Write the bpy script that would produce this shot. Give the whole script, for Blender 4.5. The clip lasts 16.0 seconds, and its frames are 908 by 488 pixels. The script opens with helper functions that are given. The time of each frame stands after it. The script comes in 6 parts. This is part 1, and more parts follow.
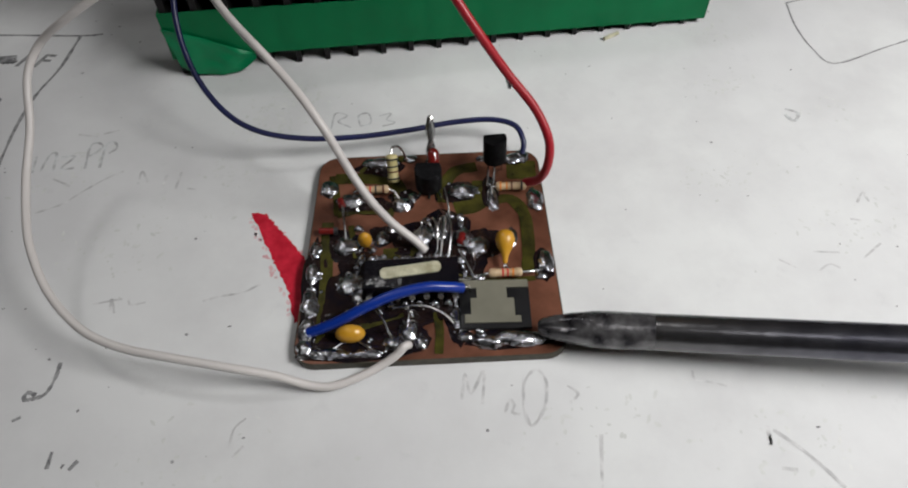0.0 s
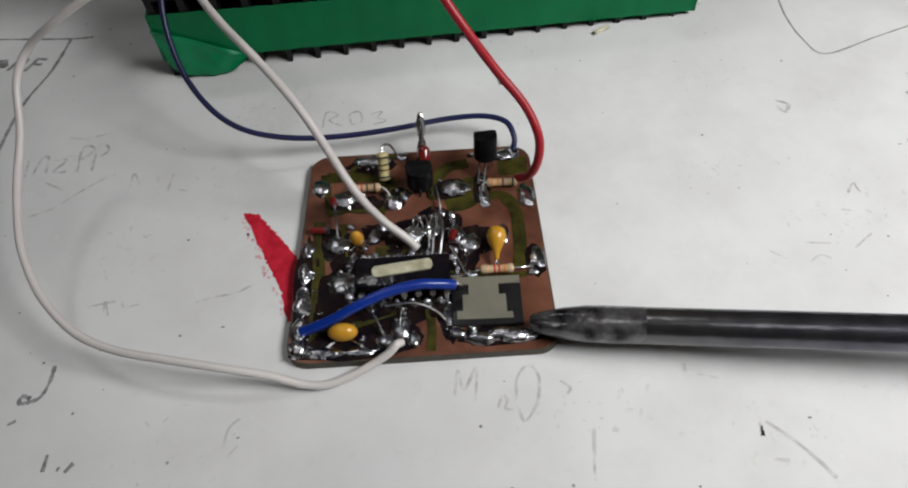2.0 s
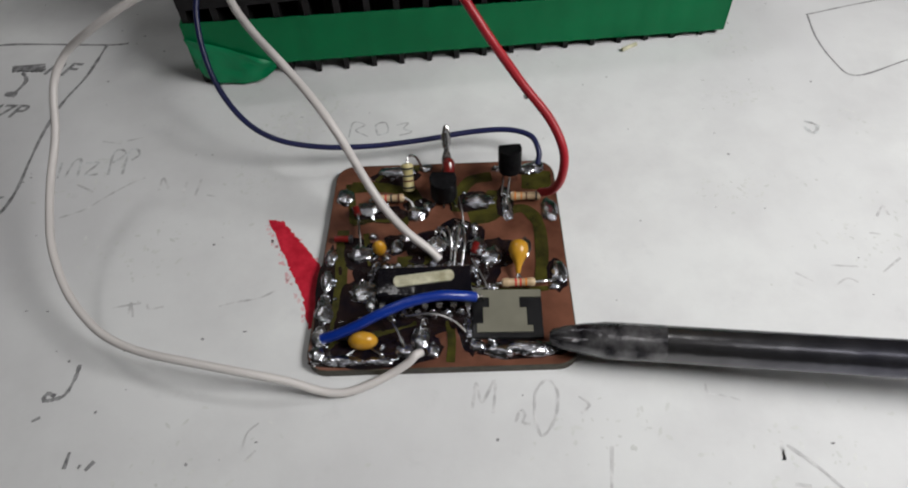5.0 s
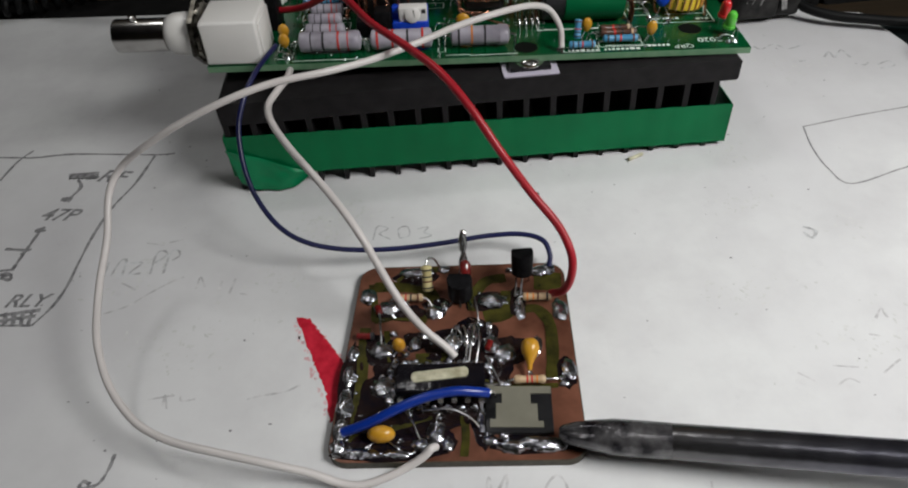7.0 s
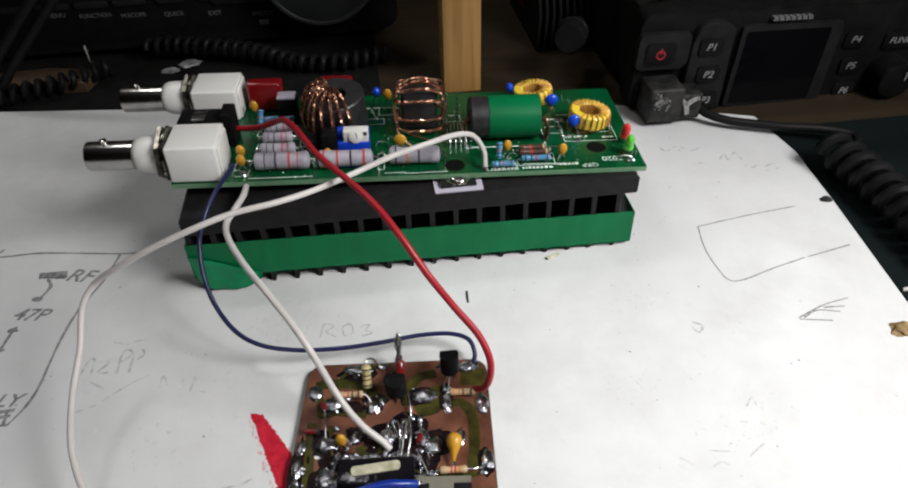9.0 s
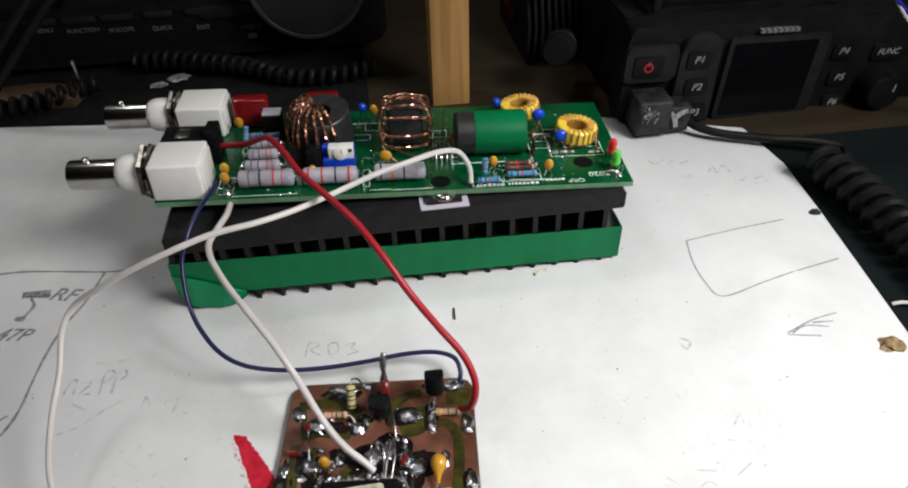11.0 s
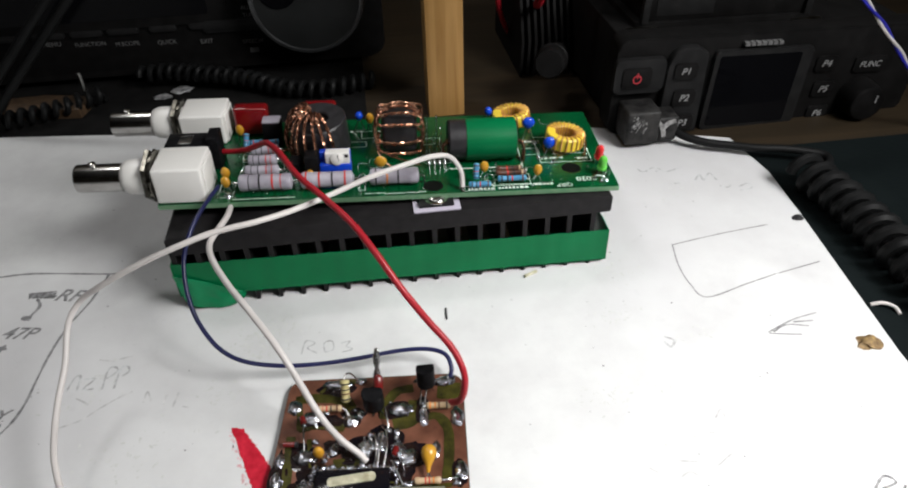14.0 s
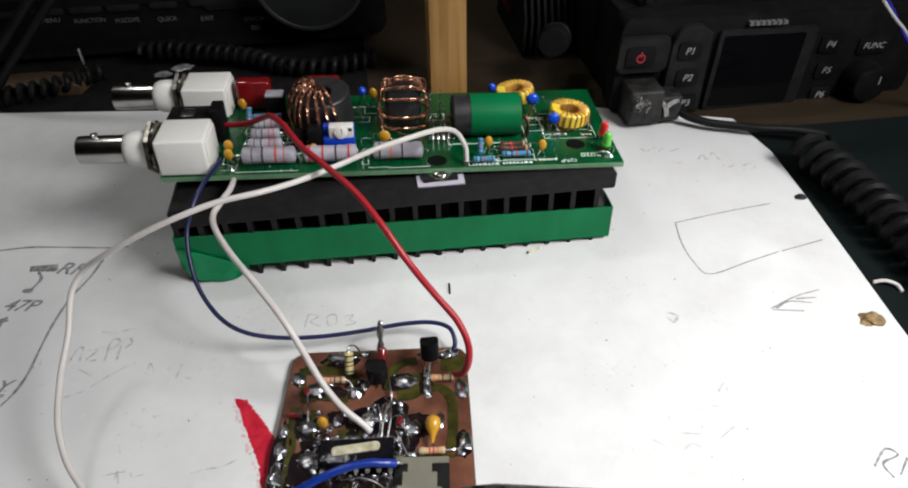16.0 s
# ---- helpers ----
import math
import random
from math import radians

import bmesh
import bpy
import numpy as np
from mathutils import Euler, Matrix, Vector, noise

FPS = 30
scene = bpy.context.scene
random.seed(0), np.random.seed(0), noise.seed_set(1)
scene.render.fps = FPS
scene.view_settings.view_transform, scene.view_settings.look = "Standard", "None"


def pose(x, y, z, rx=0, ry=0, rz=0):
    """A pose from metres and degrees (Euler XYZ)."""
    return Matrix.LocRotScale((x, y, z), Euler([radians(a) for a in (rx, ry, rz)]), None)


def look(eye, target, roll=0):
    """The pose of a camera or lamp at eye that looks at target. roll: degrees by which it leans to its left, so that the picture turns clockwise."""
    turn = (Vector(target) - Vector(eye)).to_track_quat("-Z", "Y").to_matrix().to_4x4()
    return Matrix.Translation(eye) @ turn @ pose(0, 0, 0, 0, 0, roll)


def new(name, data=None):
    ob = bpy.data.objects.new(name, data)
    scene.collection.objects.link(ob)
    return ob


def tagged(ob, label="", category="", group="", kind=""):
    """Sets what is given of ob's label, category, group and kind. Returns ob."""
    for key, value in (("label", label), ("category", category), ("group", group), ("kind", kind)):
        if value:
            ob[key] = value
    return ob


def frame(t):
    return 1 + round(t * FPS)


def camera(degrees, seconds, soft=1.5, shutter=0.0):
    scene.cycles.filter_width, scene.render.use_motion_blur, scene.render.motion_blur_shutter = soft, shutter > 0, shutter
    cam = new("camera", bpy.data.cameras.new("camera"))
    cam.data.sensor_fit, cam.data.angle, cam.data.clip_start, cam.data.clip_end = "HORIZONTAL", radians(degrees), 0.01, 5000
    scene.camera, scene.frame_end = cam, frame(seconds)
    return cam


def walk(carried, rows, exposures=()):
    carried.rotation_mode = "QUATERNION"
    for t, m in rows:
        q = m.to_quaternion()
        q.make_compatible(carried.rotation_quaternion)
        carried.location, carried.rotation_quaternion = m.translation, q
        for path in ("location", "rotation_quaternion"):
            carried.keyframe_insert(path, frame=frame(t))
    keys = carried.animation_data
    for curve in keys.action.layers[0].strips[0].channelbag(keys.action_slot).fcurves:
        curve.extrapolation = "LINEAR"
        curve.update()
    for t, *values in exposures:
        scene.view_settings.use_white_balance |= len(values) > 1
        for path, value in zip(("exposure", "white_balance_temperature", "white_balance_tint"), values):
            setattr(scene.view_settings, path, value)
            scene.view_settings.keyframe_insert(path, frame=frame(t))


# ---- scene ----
cam = camera(66.0, 16.0, soft=2.0)
PATH = [
    (0, (-0.01749, -0.14410, 0.10741), (0.01935, 0.16015, -0.28766), -1.45),
    (0.5, (-0.01662, -0.14425, 0.10743), (0.02091, 0.15847, -0.28874), -1.93),
    (1, (-0.01608, -0.14381, 0.10775), (0.02130, 0.15870, -0.28859), -1.82),
    (1.5, (-0.01648, -0.14391, 0.10776), (0.02232, 0.15969, -0.28762), -1.64),
    (2, (-0.01580, -0.14435, 0.10775), (0.02019, 0.15759, -0.28916), -2.50),
    (2.5, (-0.01629, -0.14425, 0.10812), (0.01750, 0.16248, -0.28531), -2.44),
    (3, (-0.01563, -0.14390, 0.10755), (0.01052, 0.16116, -0.28774), -2.95),
    (3.5, (-0.01603, -0.14340, 0.10772), (0.01026, 0.16261, -0.28682), -2.47),
    (4, (-0.01592, -0.14400, 0.10788), (0.00733, 0.16477, -0.28470), -2.88),
    (6.5, (-0.01661, -0.14535, 0.10813), (0.00495, 0.16989, -0.27937), -2.82),
    (7, (-0.01482, -0.15004, 0.11560), (-0.00221, 0.21157, -0.22948), -4.16),
    (7.5, (-0.01354, -0.15491, 0.13640), (0.02976, 0.22626, -0.18428), -0.63),
    (8, (-0.01111, -0.15307, 0.14416), (0.02967, 0.23034, -0.17417), -1.29),
    (8.5, (-0.00983, -0.15405, 0.14545), (0.03226, 0.22673, -0.17584), -1.28),
    (9, (-0.00806, -0.15672, 0.14392), (0.03625, 0.21865, -0.18340), -1.47),
    (11.5, (-0.00433, -0.15413, 0.14623), (0.04296, 0.22727, -0.17362), -1.61),
    (12, (-0.00440, -0.15491, 0.14838), (0.04673, 0.23351, -0.16228), -1.16),
    (12.5, (-0.00441, -0.15652, 0.14806), (0.04933, 0.23434, -0.15908), -0.23),
    (13, (-0.00469, -0.15769, 0.15142), (0.04814, 0.23370, -0.15521), -0.17),
    (13.5, (-0.00401, -0.15881, 0.14966), (0.04777, 0.22838, -0.16243), -0.73),
    (14, (-0.00289, -0.16314, 0.14595), (0.04402, 0.22351, -0.16759), -1.65),
    (14.5, (-0.00350, -0.16075, 0.14932), (0.04326, 0.22868, -0.16077), -1.05),
    (15, (-0.00382, -0.15994, 0.15169), (0.04605, 0.23001, -0.15727), -0.69),
    (15.5, (-0.00404, -0.15929, 0.15026), (0.04688, 0.22839, -0.16136), -0.62),
    (16, (-0.00538, -0.16532, 0.14229), (0.04331, 0.21651, -0.17683), -1.04),
]
walk(cam, [(t, look(eye, target, roll)) for t, eye, target, roll in PATH], [(0, -0.05), (4.0, -0.08), (6.5, -0.1), (7.0, -0.1), (7.5, -0.12), (7.7, 0.1), (8.0, 0.47), (8.5, 0.47), (9.0, 0.32), (11.5, 0.42), (12.5, 0.52), (14.0, 0.52), (15.5, 0.50), (16, 0.42)])

# ---- world and lights ----
world = bpy.data.worlds.new("world")
scene.world = world
world.use_nodes = True
world.node_tree.nodes["Background"].inputs[0].default_value = (0.75, 0.85, 1.0, 1)
world.node_tree.nodes["Background"].inputs[1].default_value = 0.05


def area_lamp(name, eye, target, sx, sy, watts, colour, spread=180):
    d = bpy.data.lights.new(name, "AREA")
    d.shape, d.size, d.size_y, d.energy, d.color = "RECTANGLE", sx, sy, watts, colour
    d.spread = radians(spread)
    ob = new(name, d)
    ob.matrix_world = look(eye, target)
    return ob


area_lamp("unseen_overhead_light", (-0.36, 0.39, 0.98), (0.02, -0.06, 0), 0.20, 0.12, 1.8, (0.995, 0.985, 0.985))
# front fill, added to lift the shade left of the heatsink
area_lamp("unseen_overhead_light", (-0.10, -0.34, 1.30), (-0.03, 0.0, 0), 0.34, 0.24, 0.85, (0.995, 0.985, 0.985))
# unseen narrow-beam light, added to brighten the paper's right side
area_lamp("low_right_fill_light", (0.26, -0.19, 0.31), (0.075, -0.075, 0), 0.18, 0.13, 0.59, (0.995, 0.985, 0.975), 95)

U = 0.001  # builders work in millimetres


# ---- helpers ----
def mat(name, colour, rough=0.5, metal=0.0, colour2=None, scale=400.0, bump=0.0, bscale=900.0, spec=0.5, emit=0.0):
    m = bpy.data.materials.new(name)
    m.use_nodes = True
    nt = m.node_tree
    b = nt.nodes["Principled BSDF"]
    b.inputs["Base Color"].default_value = (*colour, 1)
    b.inputs["Roughness"].default_value = rough
    b.inputs["Metallic"].default_value = metal
    b.inputs["Specular IOR Level"].default_value = spec
    if emit:
        b.inputs["Emission Color"].default_value = (*colour, 1)
        b.inputs["Emission Strength"].default_value = emit
    tc = nt.nodes.new("ShaderNodeTexCoord")
    if colour2:
        n = nt.nodes.new("ShaderNodeTexNoise")
        n.inputs["Scale"].default_value, n.inputs["Detail"].default_value = scale, 6
        nt.links.new(tc.outputs["Object"], n.inputs["Vector"])
        r = nt.nodes.new("ShaderNodeValToRGB")
        r.color_ramp.elements[0].position, r.color_ramp.elements[1].position = 0.35, 0.68
        r.color_ramp.elements[0].color, r.color_ramp.elements[1].color = (*colour, 1), (*colour2, 1)
        nt.links.new(n.outputs["Fac"], r.inputs["Fac"])
        nt.links.new(r.outputs["Color"], b.inputs["Base Color"])
    if bump:
        n2 = nt.nodes.new("ShaderNodeTexNoise")
        n2.inputs["Scale"].default_value, n2.inputs["Detail"].default_value = bscale, 4
        nt.links.new(tc.outputs["Object"], n2.inputs["Vector"])
        bp = nt.nodes.new("ShaderNodeBump")
        bp.inputs["Strength"].default_value, bp.inputs["Distance"].default_value = bump, 0.0004
        nt.links.new(n2.outputs["Fac"], bp.inputs["Height"])
        nt.links.new(bp.outputs["Normal"], b.inputs["Normal"])
    return m


def smooth(me, angle=40):
    for p in me.polygons:
        p.use_smooth = True
    me.set_sharp_from_angle(angle=radians(angle))


def part(name, bm, material, parent=None, label="", at=None, kind=""):
    """Links a bmesh, in millimetres, as one mesh object."""
    bmesh.ops.scale(bm, vec=(U, U, U), verts=bm.verts)
    bmesh.ops.recalc_face_normals(bm, faces=bm.faces)
    me = bpy.data.meshes.new(name)
    bm.to_mesh(me)
    bm.free()
    for m in material if isinstance(material, (list, tuple)) else (material,):
        me.materials.append(m)
    smooth(me)
    ob = new(name, me)
    if parent:
        ob.parent = parent
    if at is not None:
        ob.matrix_basis = at
    return tagged(ob, label, kind=kind)


def thing(name, m, label, category, group="", kind=""):
    ob = new(name)
    ob.matrix_basis = m
    ob.empty_display_size = 0.01
    return tagged(ob, label, category, group, kind)


def mm(x, y, z, rx=0, ry=0, rz=0):
    return pose(x * U, y * U, z * U, rx, ry, rz)


def box(bm, x0, y0, z0, x1, y1, z1, bevel=0.0, m=None, seg=2, mi=0):
    r = bmesh.ops.create_cube(bm, size=1)
    vs = r["verts"]
    bmesh.ops.scale(bm, vec=(abs(x1 - x0), abs(y1 - y0), abs(z1 - z0)), verts=vs)
    bmesh.ops.translate(bm, vec=((x0 + x1) / 2, (y0 + y1) / 2, (z0 + z1) / 2), verts=vs)
    faces = list({f for v in vs for f in v.link_faces})
    for f in faces:
        f.material_index = mi
    if bevel:
        es = list({e for v in vs for e in v.link_edges})
        r2 = bmesh.ops.bevel(bm, geom=es, offset=bevel, segments=seg, affect="EDGES", profile=0.5)
        vs = list({v for f in r2["faces"] for v in f.verts} | {v for v in vs if v.is_valid})
    if m is not None:
        bmesh.ops.transform(bm, matrix=m, verts=vs)
    return vs


def lathe(bm, profile, n=24, m=None, closed=True, mi=0):
    """Turns (radius, height) pairs about z."""
    rings = []
    for r, z in profile:
        rings.append([bm.verts.new((r * math.cos(2 * math.pi * i / n), r * math.sin(2 * math.pi * i / n), z)) for i in range(n)])
    for a, b in zip(rings, rings[1:]):
        for i in range(n):
            f = bm.faces.new((a[i], a[(i + 1) % n], b[(i + 1) % n], b[i]))
            f.material_index = mi
    if closed:
        for ring in (rings[0][::-1], rings[-1]):
            f = bm.faces.new(ring)
            f.material_index = mi
    vs = [v for r in rings for v in r]
    if m is not None:
        bmesh.ops.transform(bm, matrix=m, verts=vs)
    return vs


def catmull(pts, per=8):
    out = []
    P = [Vector(p) for p in pts]
    P = [2 * P[0] - P[1]] + P + [2 * P[-1] - P[-2]]
    for i in range(1, len(P) - 2):
        a, b, c, d = P[i - 1:i + 3]
        for k in range(per):
            t = k / per
            out.append(0.5 * (2 * b + (c - a) * t + (2 * a - 5 * b + 4 * c - d) * t * t + (3 * b - a - 3 * c + d) * t ** 3))
    out.append(P[-2])
    return out


def tube(bm, pts, r, n=10, per=8, curve=True, mi=0, taper=None, flat=1.0):
    line = catmull(pts, per) if curve and len(pts) > 2 else [Vector(p) for p in pts]
    up = Vector((0, 0, 1))
    rings = []
    prev = None
    for i, p in enumerate(line):
        d = (line[min(i + 1, len(line) - 1)] - line[max(i - 1, 0)]).normalized()
        if prev is None:
            s = d.cross(up if abs(d.z) < 0.9 else Vector((1, 0, 0))).normalized()
        else:
            s = (prev - d * prev.dot(d)).normalized()
        prev = s
        t = s.cross(d)
        rr = r if taper is None else r * taper(i / (len(line) - 1))
        rings.append([bm.verts.new(p + rr * (math.cos(2 * math.pi * k / n) * s + flat * math.sin(2 * math.pi * k / n) * t)) for k in range(n)])
    for a, b in zip(rings, rings[1:]):
        for k in range(n):
            f = bm.faces.new((a[k], a[(k + 1) % n], b[(k + 1) % n], b[k]))
            f.material_index = mi
    for ring in (rings[0][::-1], rings[-1]):
        bm.faces.new(ring).material_index = mi
    return [v for r_ in rings for v in r_]


def prism(bm, outline, z0, z1, bevel=0.0, mi=0, m=None):
    lo = [bm.verts.new((x, y, z0)) for x, y in outline]
    hi = [bm.verts.new((x, y, z1)) for x, y in outline]
    n = len(lo)
    bm.faces.new(lo[::-1]).material_index = mi
    top = bm.faces.new(hi)
    top.material_index = mi
    for i in range(n):
        bm.faces.new((lo[i], lo[(i + 1) % n], hi[(i + 1) % n], hi[i])).material_index = mi
    vs = lo + hi
    if bevel:
        r = bmesh.ops.bevel(bm, geom=list(top.edges), offset=bevel, segments=2, affect="EDGES", profile=0.5)
        vs = list({v for f in r["faces"] for v in f.verts} | {v for v in vs if v.is_valid})
    if m is not None:
        bmesh.ops.transform(bm, matrix=m, verts=vs)
    return vs


def rounded(x0, y0, x1, y1, r, n=5):
    out = []
    for cx, cy, a0 in ((x1 - r, y1 - r, 0), (x0 + r, y1 - r, 90), (x0 + r, y0 + r, 180), (x1 - r, y0 + r, 270)):
        for i in range(n + 1):
            a = radians(a0 + 90 * i / n)
            out.append((cx + r * math.cos(a), cy + r * math.sin(a)))
    return out


def text_part(name, words, size, m, material, parent, depth=0.05, label="", align="CENTER", slant=0.0, bold=0.0):
    cu = bpy.data.curves.new(name, "FONT")
    cu.shear = slant
    cu.offset = bold * U
    cu.body, cu.size, cu.extrude, cu.align_x, cu.align_y = words, size * U, depth * U, align, "CENTER"
    tmp = new("lettering", cu)
    me = bpy.data.meshes.new_from_object(tmp.evaluated_get(bpy.context.evaluated_depsgraph_get()))
    bpy.data.objects.remove(tmp)
    me.materials.append(material)
    ob = new(name, me)
    ob.parent = parent
    ob.matrix_basis = m
    return tagged(ob, label)


# ---- materials ----
def paper_material():
    m = mat("paper", (0.66, 0.67, 0.67), 0.55, bump=0.15, bscale=250)
    nt = m.node_tree
    b = nt.nodes["Principled BSDF"]
    tc = nt.nodes.new("ShaderNodeTexCoord")
    col = None
    for scale, detail, lo, hi, dark in ((7.0, 4, 0.40, 0.62, (0.60, 0.60, 0.61)), (38.0, 8, 0.30, 0.60, (0.57, 0.57, 0.575)), (160.0, 6, 0.62, 0.80, (0.45, 0.45, 0.46))):
        n = nt.nodes.new("ShaderNodeTexNoise")
        n.inputs["Scale"].default_value, n.inputs["Detail"].default_value = scale, detail
        n.inputs["Roughness"].default_value = 0.62
        nt.links.new(tc.outputs["Object"], n.inputs["Vector"])
        r = nt.nodes.new("ShaderNodeMapRange")
        r.inputs["From Min"].default_value, r.inputs["From Max"].default_value = lo, hi
        nt.links.new(n.outputs["Fac"], r.inputs["Value"])
        mx = nt.nodes.new("ShaderNodeMix")
        mx.data_type = "RGBA"
        mx.inputs[7].default_value = (*dark, 1) if scale > 100 else (0.69, 0.70, 0.695, 1)
        if col is None:
            mx.inputs[6].default_value = (*dark, 1)
        else:
            mx.inputs[6].default_value = (*dark, 1)
            nt.links.new(col, mx.inputs[6 if scale > 100 else 7])
        nt.links.new(r.outputs["Result"], mx.inputs[0])
        if scale > 100:
            r.inputs["To Max"].default_value = 0.35
        col = mx.outputs[2]
    nt.links.new(col, b.inputs["Base Color"])
    return m


def wood_material(name, a, c, stretch=(60, 60, 3)):
    m = mat(name, a, 0.55)
    nt = m.node_tree
    b = nt.nodes["Principled BSDF"]
    tc = nt.nodes.new("ShaderNodeTexCoord")
    mp = nt.nodes.new("ShaderNodeMapping")
    mp.inputs["Scale"].default_value = stretch
    n = nt.nodes.new("ShaderNodeTexNoise")
    n.inputs["Scale"].default_value, n.inputs["Detail"].default_value, n.inputs["Distortion"].default_value = 5.0, 8, 0.6
    r = nt.nodes.new("ShaderNodeValToRGB")
    r.color_ramp.elements[0].position, r.color_ramp.elements[1].position = 0.35, 0.65
    r.color_ramp.elements[0].color, r.color_ramp.elements[1].color = (*a, 1), (*c, 1)
    nt.links.new(tc.outputs["Object"], mp.inputs["Vector"])
    nt.links.new(mp.outputs["Vector"], n.inputs["Vector"])
    nt.links.new(n.outputs["Fac"], r.inputs["Fac"])
    nt.links.new(r.outputs["Color"], b.inputs["Base Color"])
    bp = nt.nodes.new("ShaderNodeBump")
    bp.inputs["Strength"].default_value, bp.inputs["Distance"].default_value = 0.3, 0.0005
    nt.links.new(n.outputs["Fac"], bp.inputs["Height"])
    nt.links.new(bp.outputs["Normal"], b.inputs["Normal"])
    return m


M_paper = paper_material()
M_mat = mat("black_mat", (0.0042, 0.0068, 0.0072), 0.6, colour2=(0.0066, 0.010, 0.0105), scale=60, bump=0.3, bscale=700, spec=0.12)
M_cloth = mat("black_cloth", (0.0050, 0.0050, 0.0050), 0.9, colour2=(0.0090, 0.0088, 0.0086), scale=120, bump=0.4, bscale=900, spec=0.08)
M_offcut = wood_material("rough_offcut", (0.045, 0.028, 0.015), (0.085, 0.050, 0.026))
M_foil = mat("crumpled_foil", (0.62, 0.62, 0.63), 0.4, 0.3, colour2=(0.12, 0.12, 0.125), scale=260, bump=0.8, bscale=300)
M_table = wood_material("brown_desk", (0.019, 0.0125, 0.0055), (0.030, 0.019, 0.0085), (4, 40, 40))
M_wall = mat("brown_wall", (0.10, 0.075, 0.035), 0.8, colour2=(0.14, 0.10, 0.05), scale=8, bump=0.2, bscale=80)
M_ceiling = mat("ceiling_paint", (0.6, 0.6, 0.58), 0.9, colour2=(0.55, 0.55, 0.53), scale=5)
M_post = wood_material("pine_post", (0.33, 0.17, 0.045), (0.46, 0.26, 0.085))
M_floor = wood_material("floor_wood", (0.20, 0.11, 0.05), (0.28, 0.16, 0.07), (3, 60, 60))
M_graphite = mat("graphite", (0.11, 0.11, 0.115), 0.45, colour2=(0.34, 0.34, 0.345), scale=700)
M_faint = mat("faint_graphite", (0.40, 0.40, 0.405), 0.5, colour2=(0.655, 0.655, 0.655), scale=450)
M_mid = mat("soft_graphite", (0.33, 0.33, 0.335), 0.5, colour2=(0.62, 0.64, 0.645), scale=500)
M_smear = mat("smeared_graphite", (0.535, 0.545, 0.53), 0.55, colour2=(0.65, 0.655, 0.645), scale=350)
M_redmark = mat("red_marker", (0.38, 0.006, 0.020), 0.65, colour2=(0.56, 0.018, 0.042), scale=450, bump=0.3, bscale=700, spec=0.2)
M_pink = mat("thin_red_marker", (0.62, 0.30, 0.32), 0.5, colour2=(0.66, 0.60, 0.60), scale=500)
M_laminate = mat("olive_laminate", (0.022, 0.021, 0.006), 0.22, colour2=(0.062, 0.058, 0.011), scale=300, bump=0.2)
M_edge = mat("laminate_edge", (0.060, 0.052, 0.034), 0.55, colour2=(0.035, 0.030, 0.020), scale=900, bump=0.3)
M_copper_sheet = mat("tarnished_copper", (0.070, 0.026, 0.015), 0.33, 0.1, colour2=(0.190, 0.078, 0.048), scale=120, bump=0.3, bscale=500, spec=0.3)
M_solder = mat("solder", (0.66, 0.67, 0.70), 0.22, 1.0, colour2=(0.26, 0.26, 0.29), scale=300, bump=0.8, bscale=700)
M_flux = mat("dark_flux", (0.0045, 0.004, 0.007), 0.08, colour2=(0.018, 0.010, 0.008), scale=400, bump=0.25, bscale=400, spec=0.45)
M_black = mat("black_epoxy", (0.0045, 0.0045, 0.005), 0.42, colour2=(0.009, 0.009, 0.010), scale=900, bump=0.15, spec=0.06)
M_chip = mat("flux_glazed_epoxy", (0.0040, 0.0040, 0.0065), 0.14, colour2=(0.008, 0.007, 0.009), scale=300, bump=0.7, bscale=380, spec=0.35)
M_tinned = mat("tinned_wire", (0.72, 0.72, 0.72), 0.25, 1.0, colour2=(0.48, 0.47, 0.46), scale=800)
M_cream = mat("cream_strip", (0.30, 0.28, 0.18), 0.55, colour2=(0.60, 0.58, 0.43), scale=420, bump=0.4)
M_greyplate = mat("grey_plate", (0.150, 0.145, 0.112), 0.4, colour2=(0.185, 0.18, 0.14), scale=200)
M_darkplate = mat("dark_plate", (0.0085, 0.0085, 0.0095), 0.35, colour2=(0.014, 0.014, 0.015), scale=300, spec=0.25)
M_tantal = mat("amber_resin", (0.46, 0.22, 0.014), 0.25, colour2=(0.55, 0.29, 0.03), scale=300)
M_beige = mat("resistor_beige", (0.44, 0.31, 0.18), 0.4, colour2=(0.54, 0.40, 0.25), scale=500)
M_pale = mat("resistor_pale_yellow", (0.48, 0.42, 0.20), 0.4)
M_glass = mat("diode_red_glass", (0.17, 0.012, 0.010), 0.12, colour2=(0.09, 0.008, 0.008), scale=900, spec=0.8)
M_whitewire = mat("white_insulation", (0.53, 0.50, 0.485), 0.38, colour2=(0.60, 0.57, 0.55), scale=60)
M_redwire = mat("red_insulation", (0.30, 0.006, 0.014), 0.42, colour2=(0.36, 0.009, 0.019), scale=80)
M_bluewire = mat("navy_insulation", (0.006, 0.008, 0.050), 0.38, colour2=(0.009, 0.013, 0.075), scale=90)
M_jumper = mat("bright_blue_insulation", (0.002, 0.022, 0.21), 0.30, colour2=(0.004, 0.030, 0.26), scale=90)
